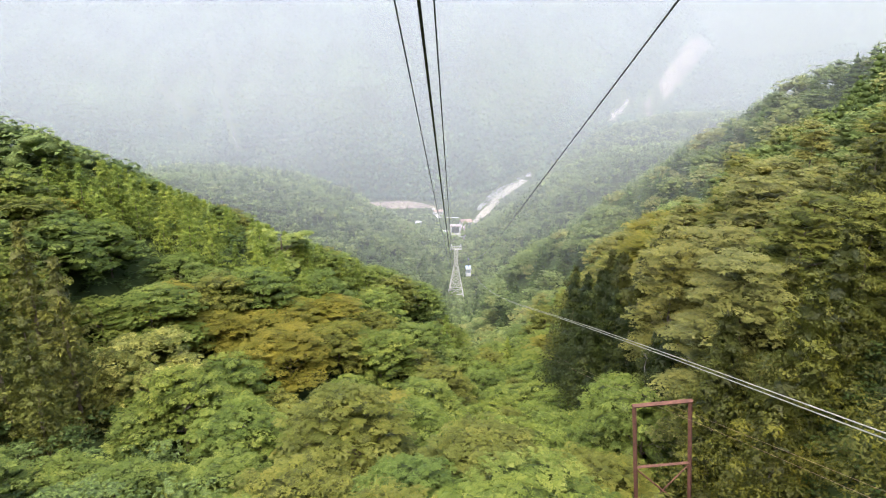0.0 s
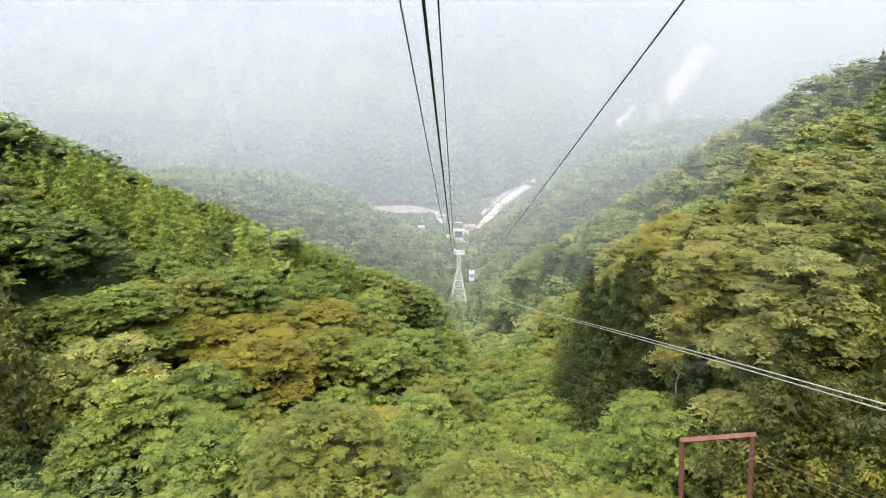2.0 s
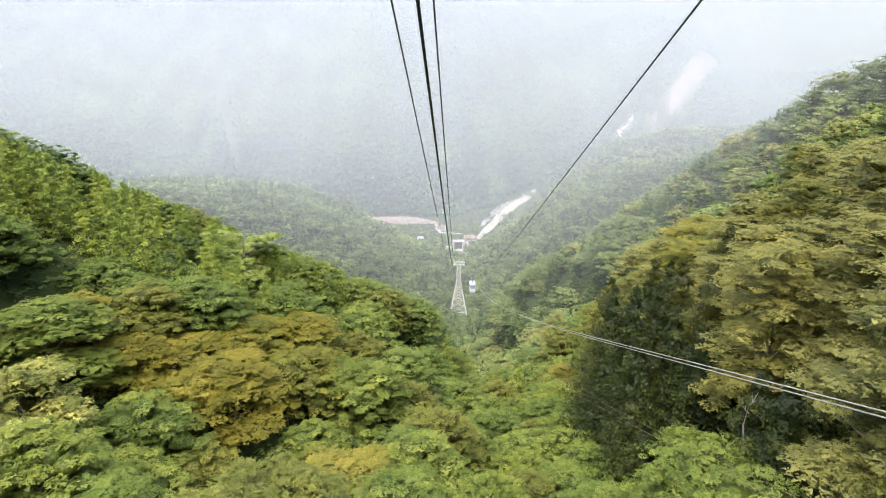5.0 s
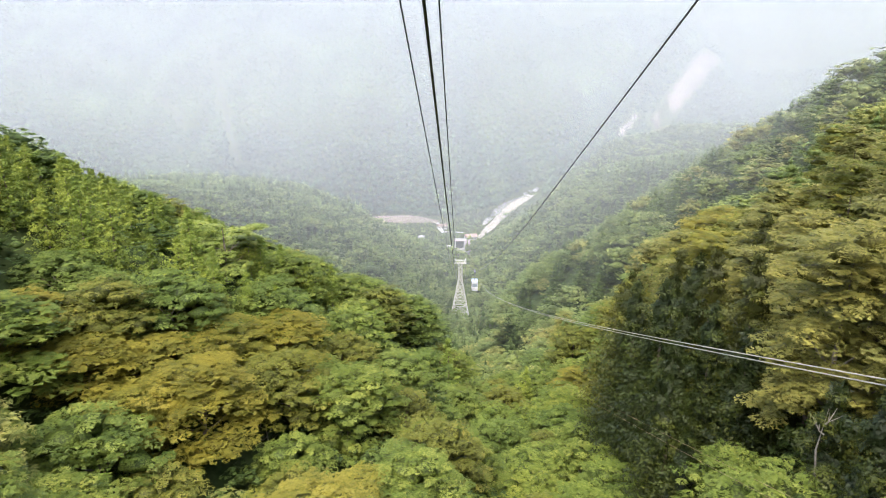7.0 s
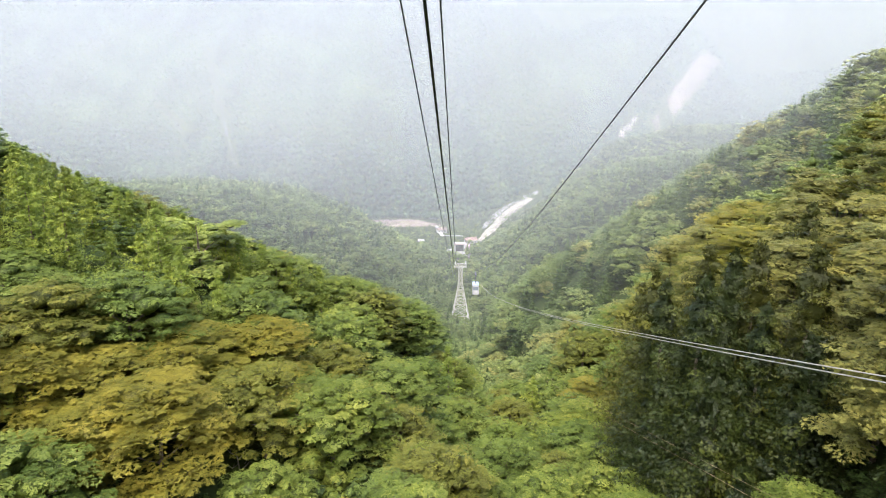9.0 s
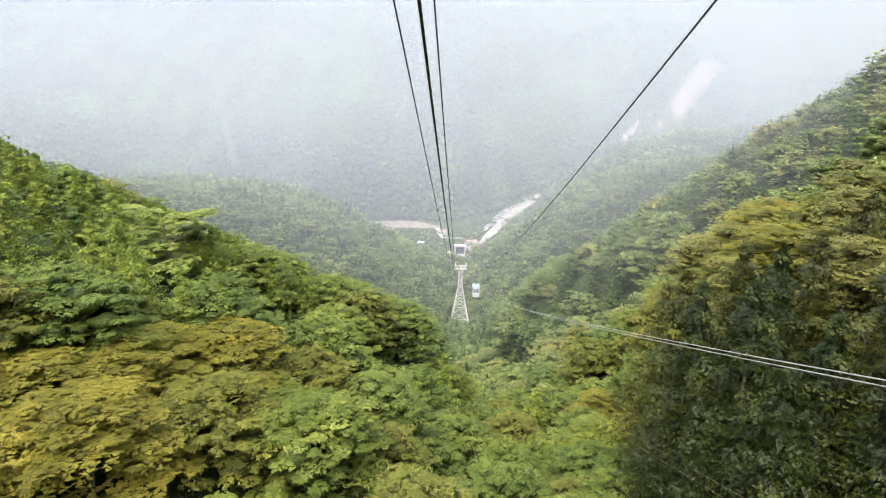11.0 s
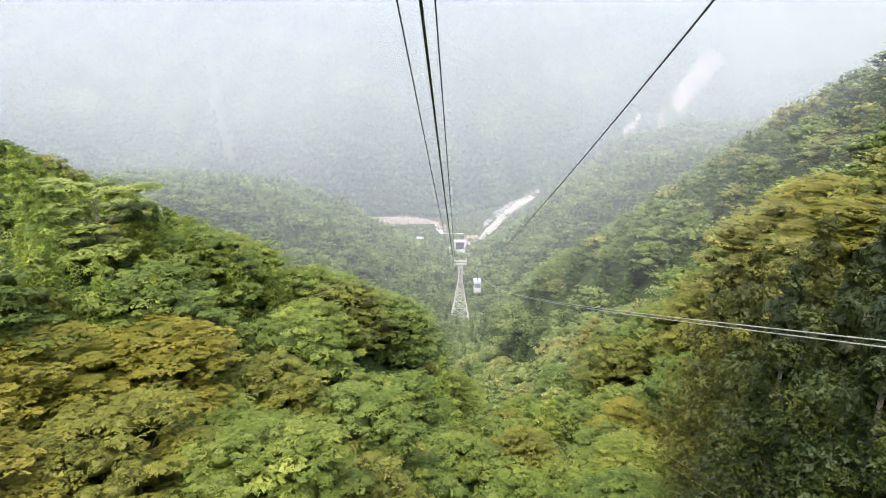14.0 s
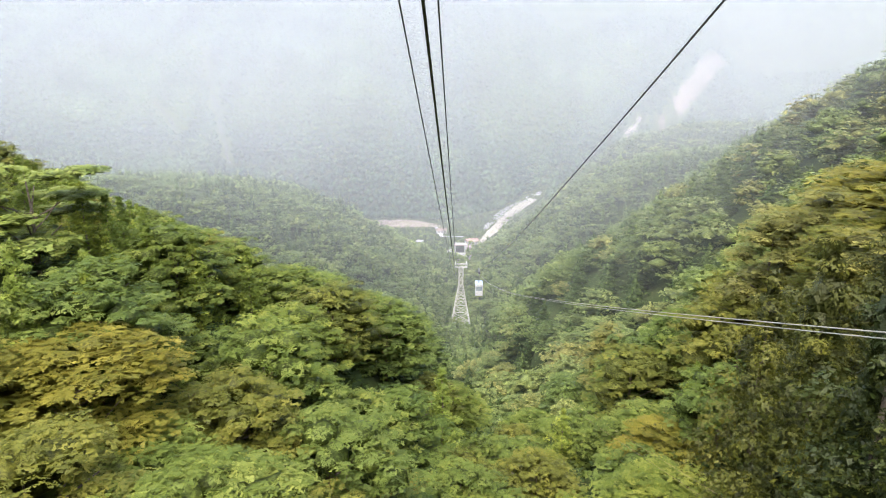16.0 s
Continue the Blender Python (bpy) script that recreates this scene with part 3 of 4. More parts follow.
# trees that stand out, each at its own place
NOTABLE = (
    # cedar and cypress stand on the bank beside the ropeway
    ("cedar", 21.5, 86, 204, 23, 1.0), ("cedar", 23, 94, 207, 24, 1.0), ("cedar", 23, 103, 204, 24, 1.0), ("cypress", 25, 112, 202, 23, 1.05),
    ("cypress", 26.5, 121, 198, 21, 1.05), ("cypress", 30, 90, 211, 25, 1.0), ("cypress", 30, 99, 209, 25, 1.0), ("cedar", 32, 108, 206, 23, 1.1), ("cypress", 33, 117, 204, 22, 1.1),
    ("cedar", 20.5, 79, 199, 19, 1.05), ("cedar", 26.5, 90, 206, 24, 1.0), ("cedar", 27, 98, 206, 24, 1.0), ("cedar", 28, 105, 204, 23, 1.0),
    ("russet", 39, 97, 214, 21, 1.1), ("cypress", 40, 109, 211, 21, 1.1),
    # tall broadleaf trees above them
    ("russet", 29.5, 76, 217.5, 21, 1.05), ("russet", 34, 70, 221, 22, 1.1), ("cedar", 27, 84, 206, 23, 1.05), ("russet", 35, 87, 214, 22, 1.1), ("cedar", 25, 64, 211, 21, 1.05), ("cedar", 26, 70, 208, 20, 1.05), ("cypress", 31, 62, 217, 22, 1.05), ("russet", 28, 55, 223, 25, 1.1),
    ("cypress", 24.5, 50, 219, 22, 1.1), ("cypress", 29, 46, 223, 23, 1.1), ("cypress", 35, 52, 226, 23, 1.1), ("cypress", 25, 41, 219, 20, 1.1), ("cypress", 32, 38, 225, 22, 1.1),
    ("russet", 40, 78, 226, 22, 1.15), ("tall", 37, 62, 227, 23, 1.1),
    ("green", 22.5, 67, 203.5, 12, 1.0), ("green", 21, 58, 206, 11, 1.0), ("golden", 44, 129, 205, 14, 1.3), ("golden", 51, 146, 204, 14, 1.4), ("golden", 46, 139, 200, 12, 1.4), ("olive", 52, 134, 207, 13, 1.1),
    # the left bank
    ("hinoki", -43, 66, 219, 16, 1.15), ("hinoki", -49, 70, 222, 17, 1.15), ("hinoki", -47, 60, 220, 17, 1.15), ("hinoki", -55, 65, 226, 18, 1.15), ("hinoki", -42, 58, 215, 14, 1.2),
    ("fir", -40, 116, 206, 13, 1.2), ("fir", -46, 123, 210, 13, 1.2), ("fir", -38, 110, 203, 11, 1.2), ("fir", -52, 113, 213, 13, 1.2), ("fir", -33, 118, 202, 12, 1.2), ("fir", -27, 122, 199, 12, 1.2), ("green", -46, 106, 207, 11, 1.2),
    ("tiered", -44, 88, 208, 12, 1.15), ("tiered", -50, 85, 207, 11, 1.1), ("pale", -37.5, 74, 207.5, 12.5, 1.1),
    ("ochre", -32, 97, 200.5, 11, 1.3), ("ochre", -27, 105, 199, 11, 1.3), ("golden", -37, 93, 202, 10, 1.2), ("golden", -22, 111, 197.5, 11, 1.25), ("tiered", -16, 107, 192.5, 11, 1.3), ("ochre", -6, 121, 182, 9, 1.15), ("green", -12, 119, 184, 10, 1.1),
    ("bright", -7.5, 128, 184, 10, 1.2), ("bright", -20, 122, 192, 9, 1.0), ("olive", -9, 54, 209.5, 12, 1.25), ("ochre", -9, 73, 198, 11, 1.2), ("bright", -22, 58, 206, 10, 1.2),
    ("bright", -30, 64, 206, 10, 1.15), ("bright", -30, 81, 199, 10, 1.25), ("pine", -34, 127, 205, 11, 1.2),
    ("green", -15, 151, 189, 10, 1.3), ("bright", -7, 153, 182, 10, 1.2),
    # along the stream
    ("bright", 12, 66, 196, 9, 1.3), ("bright", 4, 62, 197, 9, 1.2), ("bright", 14.5, 83, 190, 9, 1.2), ("bright", 15, 52, 201, 8, 1.2), ("green", 20, 154, 168, 12, 1.1),
    ("golden", 24, 133, 178.5, 10, 1.15), ("tiered", 30, 165, 171, 11, 1.2), ("russet", 30, 181, 170, 15, 1.2), ("golden", 57, 155, 203, 13, 1.4), ("bright", 18.5, 63, 199.5, 9, 1.2), ("bright", 24, 76, 199, 9, 1.0), ("bright", 12, 41, 204, 7, 1.2), ("green", 22, 37, 207, 8, 1.2), ("bright", 16, 37, 206, 6, 1.3), ("bright", 18, 47, 200, 7, 1.2),
)
for kind, x, y, top, height, wide in NOTABLE:
    foot = min(top - height, float(ground(x, y)) - 0.2)
    tree(kind, x, y, top - foot, wide * (height / (top - foot)) ** 0.5, x * 1.7, foot)

# bushy young trees that fill the stream's bed
for x, y, height in ((18.5, 75, 6), (17.5, 90, 8), (16.5, 98, 8), (18, 107, 8), (17, 117, 8), (19, 126, 8), (13, 73, 6), (10, 92, 7), (19.5, 69, 6), (12, 103, 7)):
    tree("bright", x, y, height, 1.25, x + y)

rng = np.random.RandomState(4)
spots = []
for yy in np.arange(108, 148, 5.4):  # the close-set conifers high on the left bank
    for xx in np.arange(-74, -24, 5.4):
        spots.append((xx + rng.uniform(-1.5, 1.5), yy + rng.uniform(-1.5, 1.5), rng.uniform(0, 0.84), rng.uniform(), rng.uniform()))
for yy in np.arange(32, 192, 8.2):
    half = 0.74 * yy + 14
    for xx in np.arange(-half, half, 8.2):
        x, y = xx + rng.uniform(-2.8, 2.8), yy + rng.uniform(-2.8, 2.8)
        spots.append((x, y, rng.uniform(), rng.uniform(), rng.uniform()))
for yy in np.arange(192, 330, 9.0):
    half = 0.74 * yy + 14
    for xx in np.arange(-half, half, 9.0):
        x, y = xx + rng.uniform(-3, 3), yy + rng.uniform(-3, 3)
        spots.append((x, y, rng.uniform(), rng.uniform(), rng.uniform()))
spots.sort(key=lambda p: p[1])


def species(x, y, q):
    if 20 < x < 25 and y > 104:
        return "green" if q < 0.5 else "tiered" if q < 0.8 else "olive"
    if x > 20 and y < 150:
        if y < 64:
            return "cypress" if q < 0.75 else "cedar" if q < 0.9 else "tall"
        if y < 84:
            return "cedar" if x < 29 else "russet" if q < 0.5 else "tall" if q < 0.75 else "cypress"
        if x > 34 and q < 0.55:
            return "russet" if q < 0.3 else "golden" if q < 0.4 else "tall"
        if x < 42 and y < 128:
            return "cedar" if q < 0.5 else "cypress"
        return "green" if q < 0.35 else "fir" if q < 0.55 else "ochre" if q < 0.7 else "olive"
    if x < -34 and y < 74 and y > 50:
        return "hinoki" if q < 0.8 else "green"
    if -35 < x < -11 and 86 < y < 110:
        return "ochre" if q < 0.5 else "olive" if q < 0.75 else "golden" if q < 0.87 else "green"
    if abs(x - 10) < 16 and y > 128:
        return "green" if q < 0.5 else "fir" if q < 0.62 else "olive" if q < 0.8 else "tiered"
    if abs(x - 10) < 13:
        return "bright" if q < 0.7 else "green" if q < 0.85 else "olive"
    if x < -26 and 106 < y < 150:
        return "fir" if q < 0.85 else "green" if q < 0.95 else "olive"
    if x < -16 and y > 108:
        return "fir" if q < 0.2 else "green" if q < 0.5 else "bright" if q < 0.75 else "tiered" if q < 0.88 else "olive"
    if y < 86 and x < 0:
        return "bright" if q < 0.55 else "green" if q < 0.72 else "olive" if q < 0.9 else "ochre"
    return "green" if q < 0.35 else "bright" if q < 0.65 else "olive" if q < 0.9 else "ochre"


def height_of(kind, x, y, a):
    """Tall trees on the bank below the ropeway's right side, low bushy ones along the stream."""
    if kind in ("russet", "tall") or (x > 20 and y < 135 and kind in ("cedar", "cypress")):
        return 15 + 6 * a
    if kind in ("cedar", "cypress", "fir", "hinoki") and y > 52:
        return 9 + 5 * a
    if y < 52 and x < -10:
        return 4 + 2.5 * a
    if y < 90 and -50 < x < 0:
        return 5.5 + 3.5 * a
    return (6 + 3.5 * a) if abs(x - 10) < 13 else 7.5 + 5 * a


near, fine, rest = [], [], []
for p in spots:
    if p[1] < 190 and -72 < p[0] < 66:
        (near if len(near) < 330 else fine).append(p)
    else:
        rest.append(p)
for x, y, q, a, b in near:
    if (abs(x - 17) < 3 and 39 < y < 47) or min(math.hypot(x - p[1], y - p[2]) for p in NOTABLE) < 4.0:
        continue
    kind = species(x, y, q)
    height = height_of(kind, x, y, a)
    if x < 0 and 104 < y < 180:
        height = min(height, max(treetops(x, y) + 0.5 - float(ground(x, y)), 5.0))
    if min(math.hypot(x + 36, y - 69) - 4.5, math.hypot(x + 32, y - 57), math.hypot(x + 34, y - 79)) < 4:
        kind, height = "bright", 5.5
    tree(kind, x, y, height * 1.06, 1.25 if kind in ("cedar", "cypress", "fir", "hinoki") else 1.05 if height > 14 else 1.5 if y < 52 else 1.2, b * 6.28)


def woods(name, label, places, templates, mat):
    """Many trees joined in one mesh. places: x, y, height, width, tint, template."""
    vs, fs, ts, us, n = [], [], [], [], 0
    pr = np.random.RandomState(11)
    zs = ground([p[0] for p in places], [p[1] for p in places])
    for (x, y, h, w, tint, k), z in zip(places, zs):
        v, f, u = templates[k]
        a = pr.uniform(0, 6.28)
        rot = np.array([[math.cos(a), -math.sin(a), 0], [math.sin(a), math.cos(a), 0], [0, 0, 1]])
        vs.append((v @ rot.T) * (w, w, h) + (x, y, z))
        fs.append(f + n)
        ts.append(np.full(len(v), tint))
        us.append(u)
        n += len(v)
    vs, fs, ts = np.concatenate(vs), np.concatenate(fs), np.concatenate(ts)
    me = bpy.data.meshes.new(name)
    me.vertices.add(len(vs))
    me.vertices.foreach_set("co", vs.ravel())
    me.loops.add(len(fs) * 3)
    me.loops.foreach_set("vertex_index", fs.ravel().astype(np.int32))
    me.polygons.add(len(fs))
    me.polygons.foreach_set("loop_start", np.arange(0, len(fs) * 3, 3, dtype=np.int32))
    me.update(calc_edges=True)
    me.attributes.new("tint", "FLOAT", "POINT").data.foreach_set("value", ts)
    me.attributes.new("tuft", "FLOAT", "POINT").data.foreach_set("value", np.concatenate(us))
    me.materials.append(mat)
    me.polygons.foreach_set("use_smooth", [True] * len(fs))
    return tagged(new(name, me), label, "woods", kind="stuff")


FINE = [broad_crown(10 + k, 12, 0.66, 9, 11, k == 3, 1, 0.6, 1.0) for k in range(5)] + [conifer_crown(50 + k, 11, 0.6, 10, 6) for k in range(3)]
places = []
for x, y, q, a, b in fine:
    kind = species(x, y, q)
    tall = kind in ("cedar", "cypress", "fir", "hinoki")
    s = height_of(kind, x, y, a) / (16.0 if tall else 10.0)
    places.append((x, y, s, s * 1.15, 0.05 + 0.2 * b if tall else {"green": 0.45, "bright": 0.68, "olive": 0.85, "ochre": 0.93, "golden": 0.95, "russet": 0.9, "tall": 0.8, "pale": 0.7, "tiered": 0.72}[kind] + 0.1 * b, 5 + int(b * 2.99) if tall else int(b * 4.99)))
woods("slope_woods", "dense mixed green trees on the lower valley slopes", places, FINE, WOODS)

BUSH = [broad_crown(110 + k, 9, 0.66, 4, 8, False, 0, 0.7, 1.2, 0.4) for k in range(3)] + [broad_crown(113 + k, 4, 1.0, 3, 7, False, 0, 0.8, 1.3, 0.45) for k in range(3)]
places = []
for yy in np.arange(30, 194, 5.2):
    half = min(0.74 * yy + 12, 118)
    for xx in np.arange(-half, half, 5.2):
        s = rng.uniform(0.28, 0.46)
        # Dark tints paint the shade beneath the trees, deeper on the right bank.
        places.append((xx + rng.uniform(-1.6, 1.6), yy + rng.uniform(-1.6, 1.6), s, s * 1.3, rng.uniform(0.1, 0.5) if xx < 20 else rng.uniform(0.0, 0.3), rng.randint(3) + (3 if yy > 62 else 0)))
woods("undergrowth", "leafy green undergrowth and vines between the trees", places, BUSH, WOODS)

MID = [broad_crown(80 + k, 15, 0.54, 7, 8, k > 2, 0, 0.6, 1.15) for k in range(5)] + [conifer_crown(85 + k, 13, 0.5, 8, 4, solid=False) for k in range(2)]
places = []
for x, y, q, a, b in rest:
    grove = 0.22 * float(waves(np.array(x), np.array(y), 90, 21))
    conifer = q < (0.5 if x < 0 else 0.6 if x < 60 else 0.45) + grove
    k = 5 + int(a * 1.99) if conifer else int(a * 4.99)
    s = rng.uniform(0.6, 1.3)
    high = s * (0.72 if conifer else 1.1)
    if x < 0 and 100 < y < 190:
        high = min(high, max(float(treetops(x, y) + 1 - ground(x, y)), 5.0) / (16 if conifer else 10))
    if x < -25 and y > 194:
        k = 7 + k % 3
    places.append((x, y, high, s * (1.3 if conifer else 1.2), (0.15 if x < 0 else 0.2 if x < 60 else 0.34) + 0.25 * b if conifer else (0.42 if x < 0 else 0.6) + 0.4 * b, k))
woods("near_woods", "dense mixed green woods covering the steep valley sides", places, MID + BUSH[3:], WOODS)



places = []
for yy in np.arange(-36, 30, 8.5):
    for xx in np.arange(-56, 57, 8.5):
        s = rng.uniform(0.6, 0.85)
        places.append((xx + rng.uniform(-2, 2), yy + rng.uniform(-2, 2), s, s * 1.2, rng.uniform(0.35, 0.9), rng.randint(3)))
woods("upper_slope_woods", "low green trees on the slope under the ropeway's upper stretch", places, BUSH, WOODS)


def clearing(x, y):
    """Open ground on the valley floor: the field, the station's yard, the houses and the lane."""
    if -140 < x < 2 and abs(y - 1038) < 34 * min(1, (2 - x) / 40):
        return True
    if 0 < x < 42 and 715 < y < 862:
        return True
    return any(math.hypot(x - a, y - b) < r for a, b, r in ((34, 905, 16), (-36, 905, 11), (-8, 975, 13), (-14, 1000, 10), (-8, 950, 9), (2, 880, 12), (2, 850, 9), (20, 950, 8)))


SMALL = [broad_crown(90 + k, 4, 1.0, 4, 7, k == 3, 0, 0.8, 1.4) for k in range(4)] + [conifer_crown(95 + k, 4, 0.9, 5, 3, solid=False) for k in range(2)]
TINY = [broad_crown(190 + k, 2, 1.7, 3, 4, k == 3, 0, 1.0, 1.7) for k in range(4)] + [conifer_crown(195 + k, 2, 1.5, 4, 2, solid=False) for k in range(2)]
places = []
yy = 330.0
while yy < 1110:
    gap = 6.8 if yy < 620 else 9.8
    yy += gap
    half = min(0.74 * (yy + 20) + 20, 430)
    for xx in np.arange(max(-half, -310), half, gap):
        x, y = xx + rng.uniform(-0.36, 0.36) * gap, yy + rng.uniform(-0.36, 0.36) * gap
        if y > 820 and (on_bare_strip(x, y) or clearing(x, y)):
            continue
        conifer = rng.uniform() < 0.33 + 0.25 * float(waves(np.array(x), np.array(y), 110, 22))
        s = rng.uniform(0.6, 1.2) * (0.74 if y < 620 else 0.9) * (1.0 if x > 75 else 0.45 if y > 900 else 0.7 if y > 820 else 1.0)
        places.append((x, y, s * (1.1 if conifer else 1.2), s * (1.75 if conifer else 1.5), rng.uniform(0.2, 0.5) if conifer else rng.uniform(0.5, 0.9), (6 if y > 560 else 0) + (4 + rng.randint(2) if conifer else rng.randint(4))))
woods("valley_woods", "misty green woods on the middle ridges", places, SMALL + TINY, VALLEY_WOODS)



def clump(seed):
    """A far treetop: one uneven upright ball of leaves."""
    pr = np.random.RandomState(seed)
    return cores(pr, np.array([(pr.uniform(-1, 1), pr.uniform(-1, 1), 5.0)]), np.array([(6.4, 6.4, 6.2)]), 1.0, 0)


FAR = [clump(100 + k) for k in range(5)]
places = []
for yy in np.arange(1060, 1960, 9.5):
    half = min(0.76 * yy, 1250)
    for xx in np.arange(-half, half, 9.5):
        x, y = xx + rng.uniform(-4, 4), yy + rng.uniform(-4, 4)
        if (y < foot_of_mountain(x) - 25 and x < 500) or on_bare_strip(x, y) or clearing(x, y) or y > foot_of_mountain(x) + 720:
            continue
        s = rng.uniform(0.7, 1.3)
        places.append((x, y, s, s * 1.2, 0.5 + 0.4 * float(waves(np.array(x), np.array(y), 150, 23)) + rng.uniform(-0.12, 0.12), rng.randint(5)))
woods("mountain_woods", "hazy green forest on the far mountainside", places, FAR, FAR_WOODS)


# ---- dead trees ----
DEAD_WOOD = plain("weathered_dead_wood", (0.11, 0.1, 0.085), (0.2, 0.185, 0.165), 0.9, scale=2.0, bump=0.4)


def dead_tree(label, x, y, foot, height, limbs, seed):
    """A bare leaning trunk with broken, forking limbs."""
    pr = random.Random(seed)
    root = new("dead_tree")
    root.location = (x, y, foot)
    bm = bmesh.new()
    spine = [(0, 0, -1), (0.15, 0.1, height * 0.35), (-0.2, 0.3, height * 0.7), (0.1, 0.2, height)]
    limb(bm, spine, [0.1, 0.08, 0.06, 0.02])
    part_trunk = new("trunk", mesh_of("trunk", bm, DEAD_WOOD))
    part_trunk.parent = root
    for k in range(limbs):
        a, z, d = k * 2.4 + pr.uniform(-0.4, 0.4), height * pr.uniform(0.35, 0.92), pr.uniform(0.9, 2.2) * min(1, limbs / 5)
        tip = (d * math.cos(a), d * math.sin(a), z + pr.uniform(0.3, 1.6))
        knee = (tip[0] * 0.5 + pr.uniform(-0.2, 0.2), tip[1] * 0.5, z + pr.uniform(0.1, 0.6))
        bm = bmesh.new()
        limb(bm, [(0, 0.1, z), knee, tip], [0.06, 0.045, 0.015], 5)
        for j in range(2):
            twig = (knee[0] + pr.uniform(-0.8, 0.8), knee[1] + pr.uniform(-0.8, 0.8), knee[2] + pr.uniform(0.4, 1.1))
            limb(bm, [knee, twig], [0.03, 0.01], 4)
        branch = new("branch", mesh_of("branch", bm, DEAD_WOOD))
        branch.parent = root
    return tagged(root, label, "tree")


dead_tree("bare grey dead tree with tangled branches above the wood", 43, 174, 164, 14, 11, 3)
dead_tree("bare grey dead tree with tangled branches above the wood", 40.5, 172, 163, 12.5, 10, 5)
dead_tree("slim grey dead trunk at the edge of the cedars", 24.6, 68.5, 197, 10, 2, 8)
dead_tree("bare grey twiggy tree among yellowing crowns", -20, 97, 182, 9.5, 6, 9)


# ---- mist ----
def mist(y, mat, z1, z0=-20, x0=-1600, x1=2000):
    # One flat see-through sheet, added in place of a depth of haze.
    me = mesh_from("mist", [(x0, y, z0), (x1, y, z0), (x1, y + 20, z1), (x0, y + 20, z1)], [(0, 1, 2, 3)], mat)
    return tagged(new("mist", me), "translucent sheet standing in for thin white mist across the valley", "mist", kind="stuff")


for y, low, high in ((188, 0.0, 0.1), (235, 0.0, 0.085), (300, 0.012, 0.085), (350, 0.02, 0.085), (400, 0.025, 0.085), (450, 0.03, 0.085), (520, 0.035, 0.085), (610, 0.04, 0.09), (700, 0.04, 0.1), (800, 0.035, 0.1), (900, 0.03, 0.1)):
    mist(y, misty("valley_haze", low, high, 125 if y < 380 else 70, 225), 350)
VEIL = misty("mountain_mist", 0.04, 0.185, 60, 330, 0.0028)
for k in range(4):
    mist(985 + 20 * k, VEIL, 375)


# ---- ropes ----
def rope(name, points, radius, mat, label, sides=8):
    """A rope through (u, s, h) places, smoothed into short straight pieces."""
    p = np.array(points)
    a, b = p[0, 1], p[-1, 1]
    s = np.concatenate([np.arange(a, min(60, b), 1.5), np.arange(max(60, a), b, 6.0), [b]])
    u, h = (np.mean([np.interp(np.clip(s + o, a, b), p[:, 1], p[:, k]) for o in np.linspace(-12, 12, 9)], 0) for k in (0, 2))
    pts = [along(*q) for q in zip(u, s, h)]
    bm = bmesh.new()
    limb(bm, pts, [radius] * len(pts), sides)
    return tagged(new(name, mesh_of(name, bm, mat)), label, "cable")


def own(u0, h0):
    """A rope of this lane: parallel to the ride at first, then rising to the tower's saddle."""
    return [(u0 + 0.0182 * s - 2e-6 * s * s, s, h0 - 0.075 * s + 0.000135 * s * s) for s in range(-40, 521, 18)]


def other(s):
    return 5.0 + 0.0208 * s


rope("track_rope", own(-0.488, 4.0), 0.026, ROPE_DARK, "thick dark oiled steel track rope of the ropeway")
rope("haul_rope", own(-0.736, 3.6), 0.012, ROPE_DARK, "thin dark steel haul rope beside the track rope")
rope("haul_rope", own(-0.25, 3.6), 0.012, ROPE_DARK, "thin dark steel haul rope beside the track rope")
rope("track_rope", [(other(s), s, h) for s, h in ((-40, 9.6), (14, 5.6), (31, 4.4), (49, 3.1), (75, 1.2), (92, 0.1), (130, -1.6), (190, -3.3), (263, -4.3))], 0.026, ROPE_DARK, "dark steel track rope of the opposite lane")
rope("track_rope", [(other(s), s, h) for s, h in ((263, -4.3), (330, -3.9), (400, -2.2), (460, 0.2), (520, 3.5))], 0.026, ROPE_DARK, "dark steel track rope of the opposite lane")
for du, dh in ((0.0, -0.04), (0.03, -0.12)):
    rope("haul_rope", [(other(s) + du, s, h + dh) for s, h in ((-40, -0.2), (7, -2.07), (25, -2.9), (43, -3.95), (60, -4.9), (70, -5.3), (88, -6.0), (111, -6.6), (148, -7.2), (200, -6.8), (262, -5.0))], 0.0095, ROPE_LIGHT, "bright steel haul rope sagging over the trees")
for du in (0.0, 1.3):
    rope("ground_wire", [(18.4 + du, -30, -5.0), (18.4 + du, 50, -13.0), (18.6 + du, 70, -15.4), (18.6 + du, 105, -18.5), (18.8 + du, 129, -20.8), (18.8 + du, 170, -24.0)], 0.009, WIRE, "thin brown signal wire strung low over the slope", 5)


# ---- parts ----
def part(name, bm, mat, parent, label=""):
    ob = new(name, mesh_of(name, bm, mat))
    ob.parent = parent
    return tagged(ob, label)


def bar(bm, a, b, w):
    """A square bar from a to b."""
    limb(bm, [a, b], [w * 0.7071, w * 0.7071], 4)


def block(bm, x0, x1, y0, y1, z0, z1, bevel=0.0):
    r = bmesh.ops.create_cube(bm, size=1, matrix=Matrix.Translation(((x0 + x1) / 2, (y0 + y1) / 2, (z0 + z1) / 2)) @ Matrix.Diagonal((x1 - x0, y1 - y0, z1 - z0, 1)))
    if bevel:
        bmesh.ops.bevel(bm, geom=list({e for v in r["verts"] for e in v.link_edges}), offset=bevel, segments=2, affect="EDGES", profile=0.5)


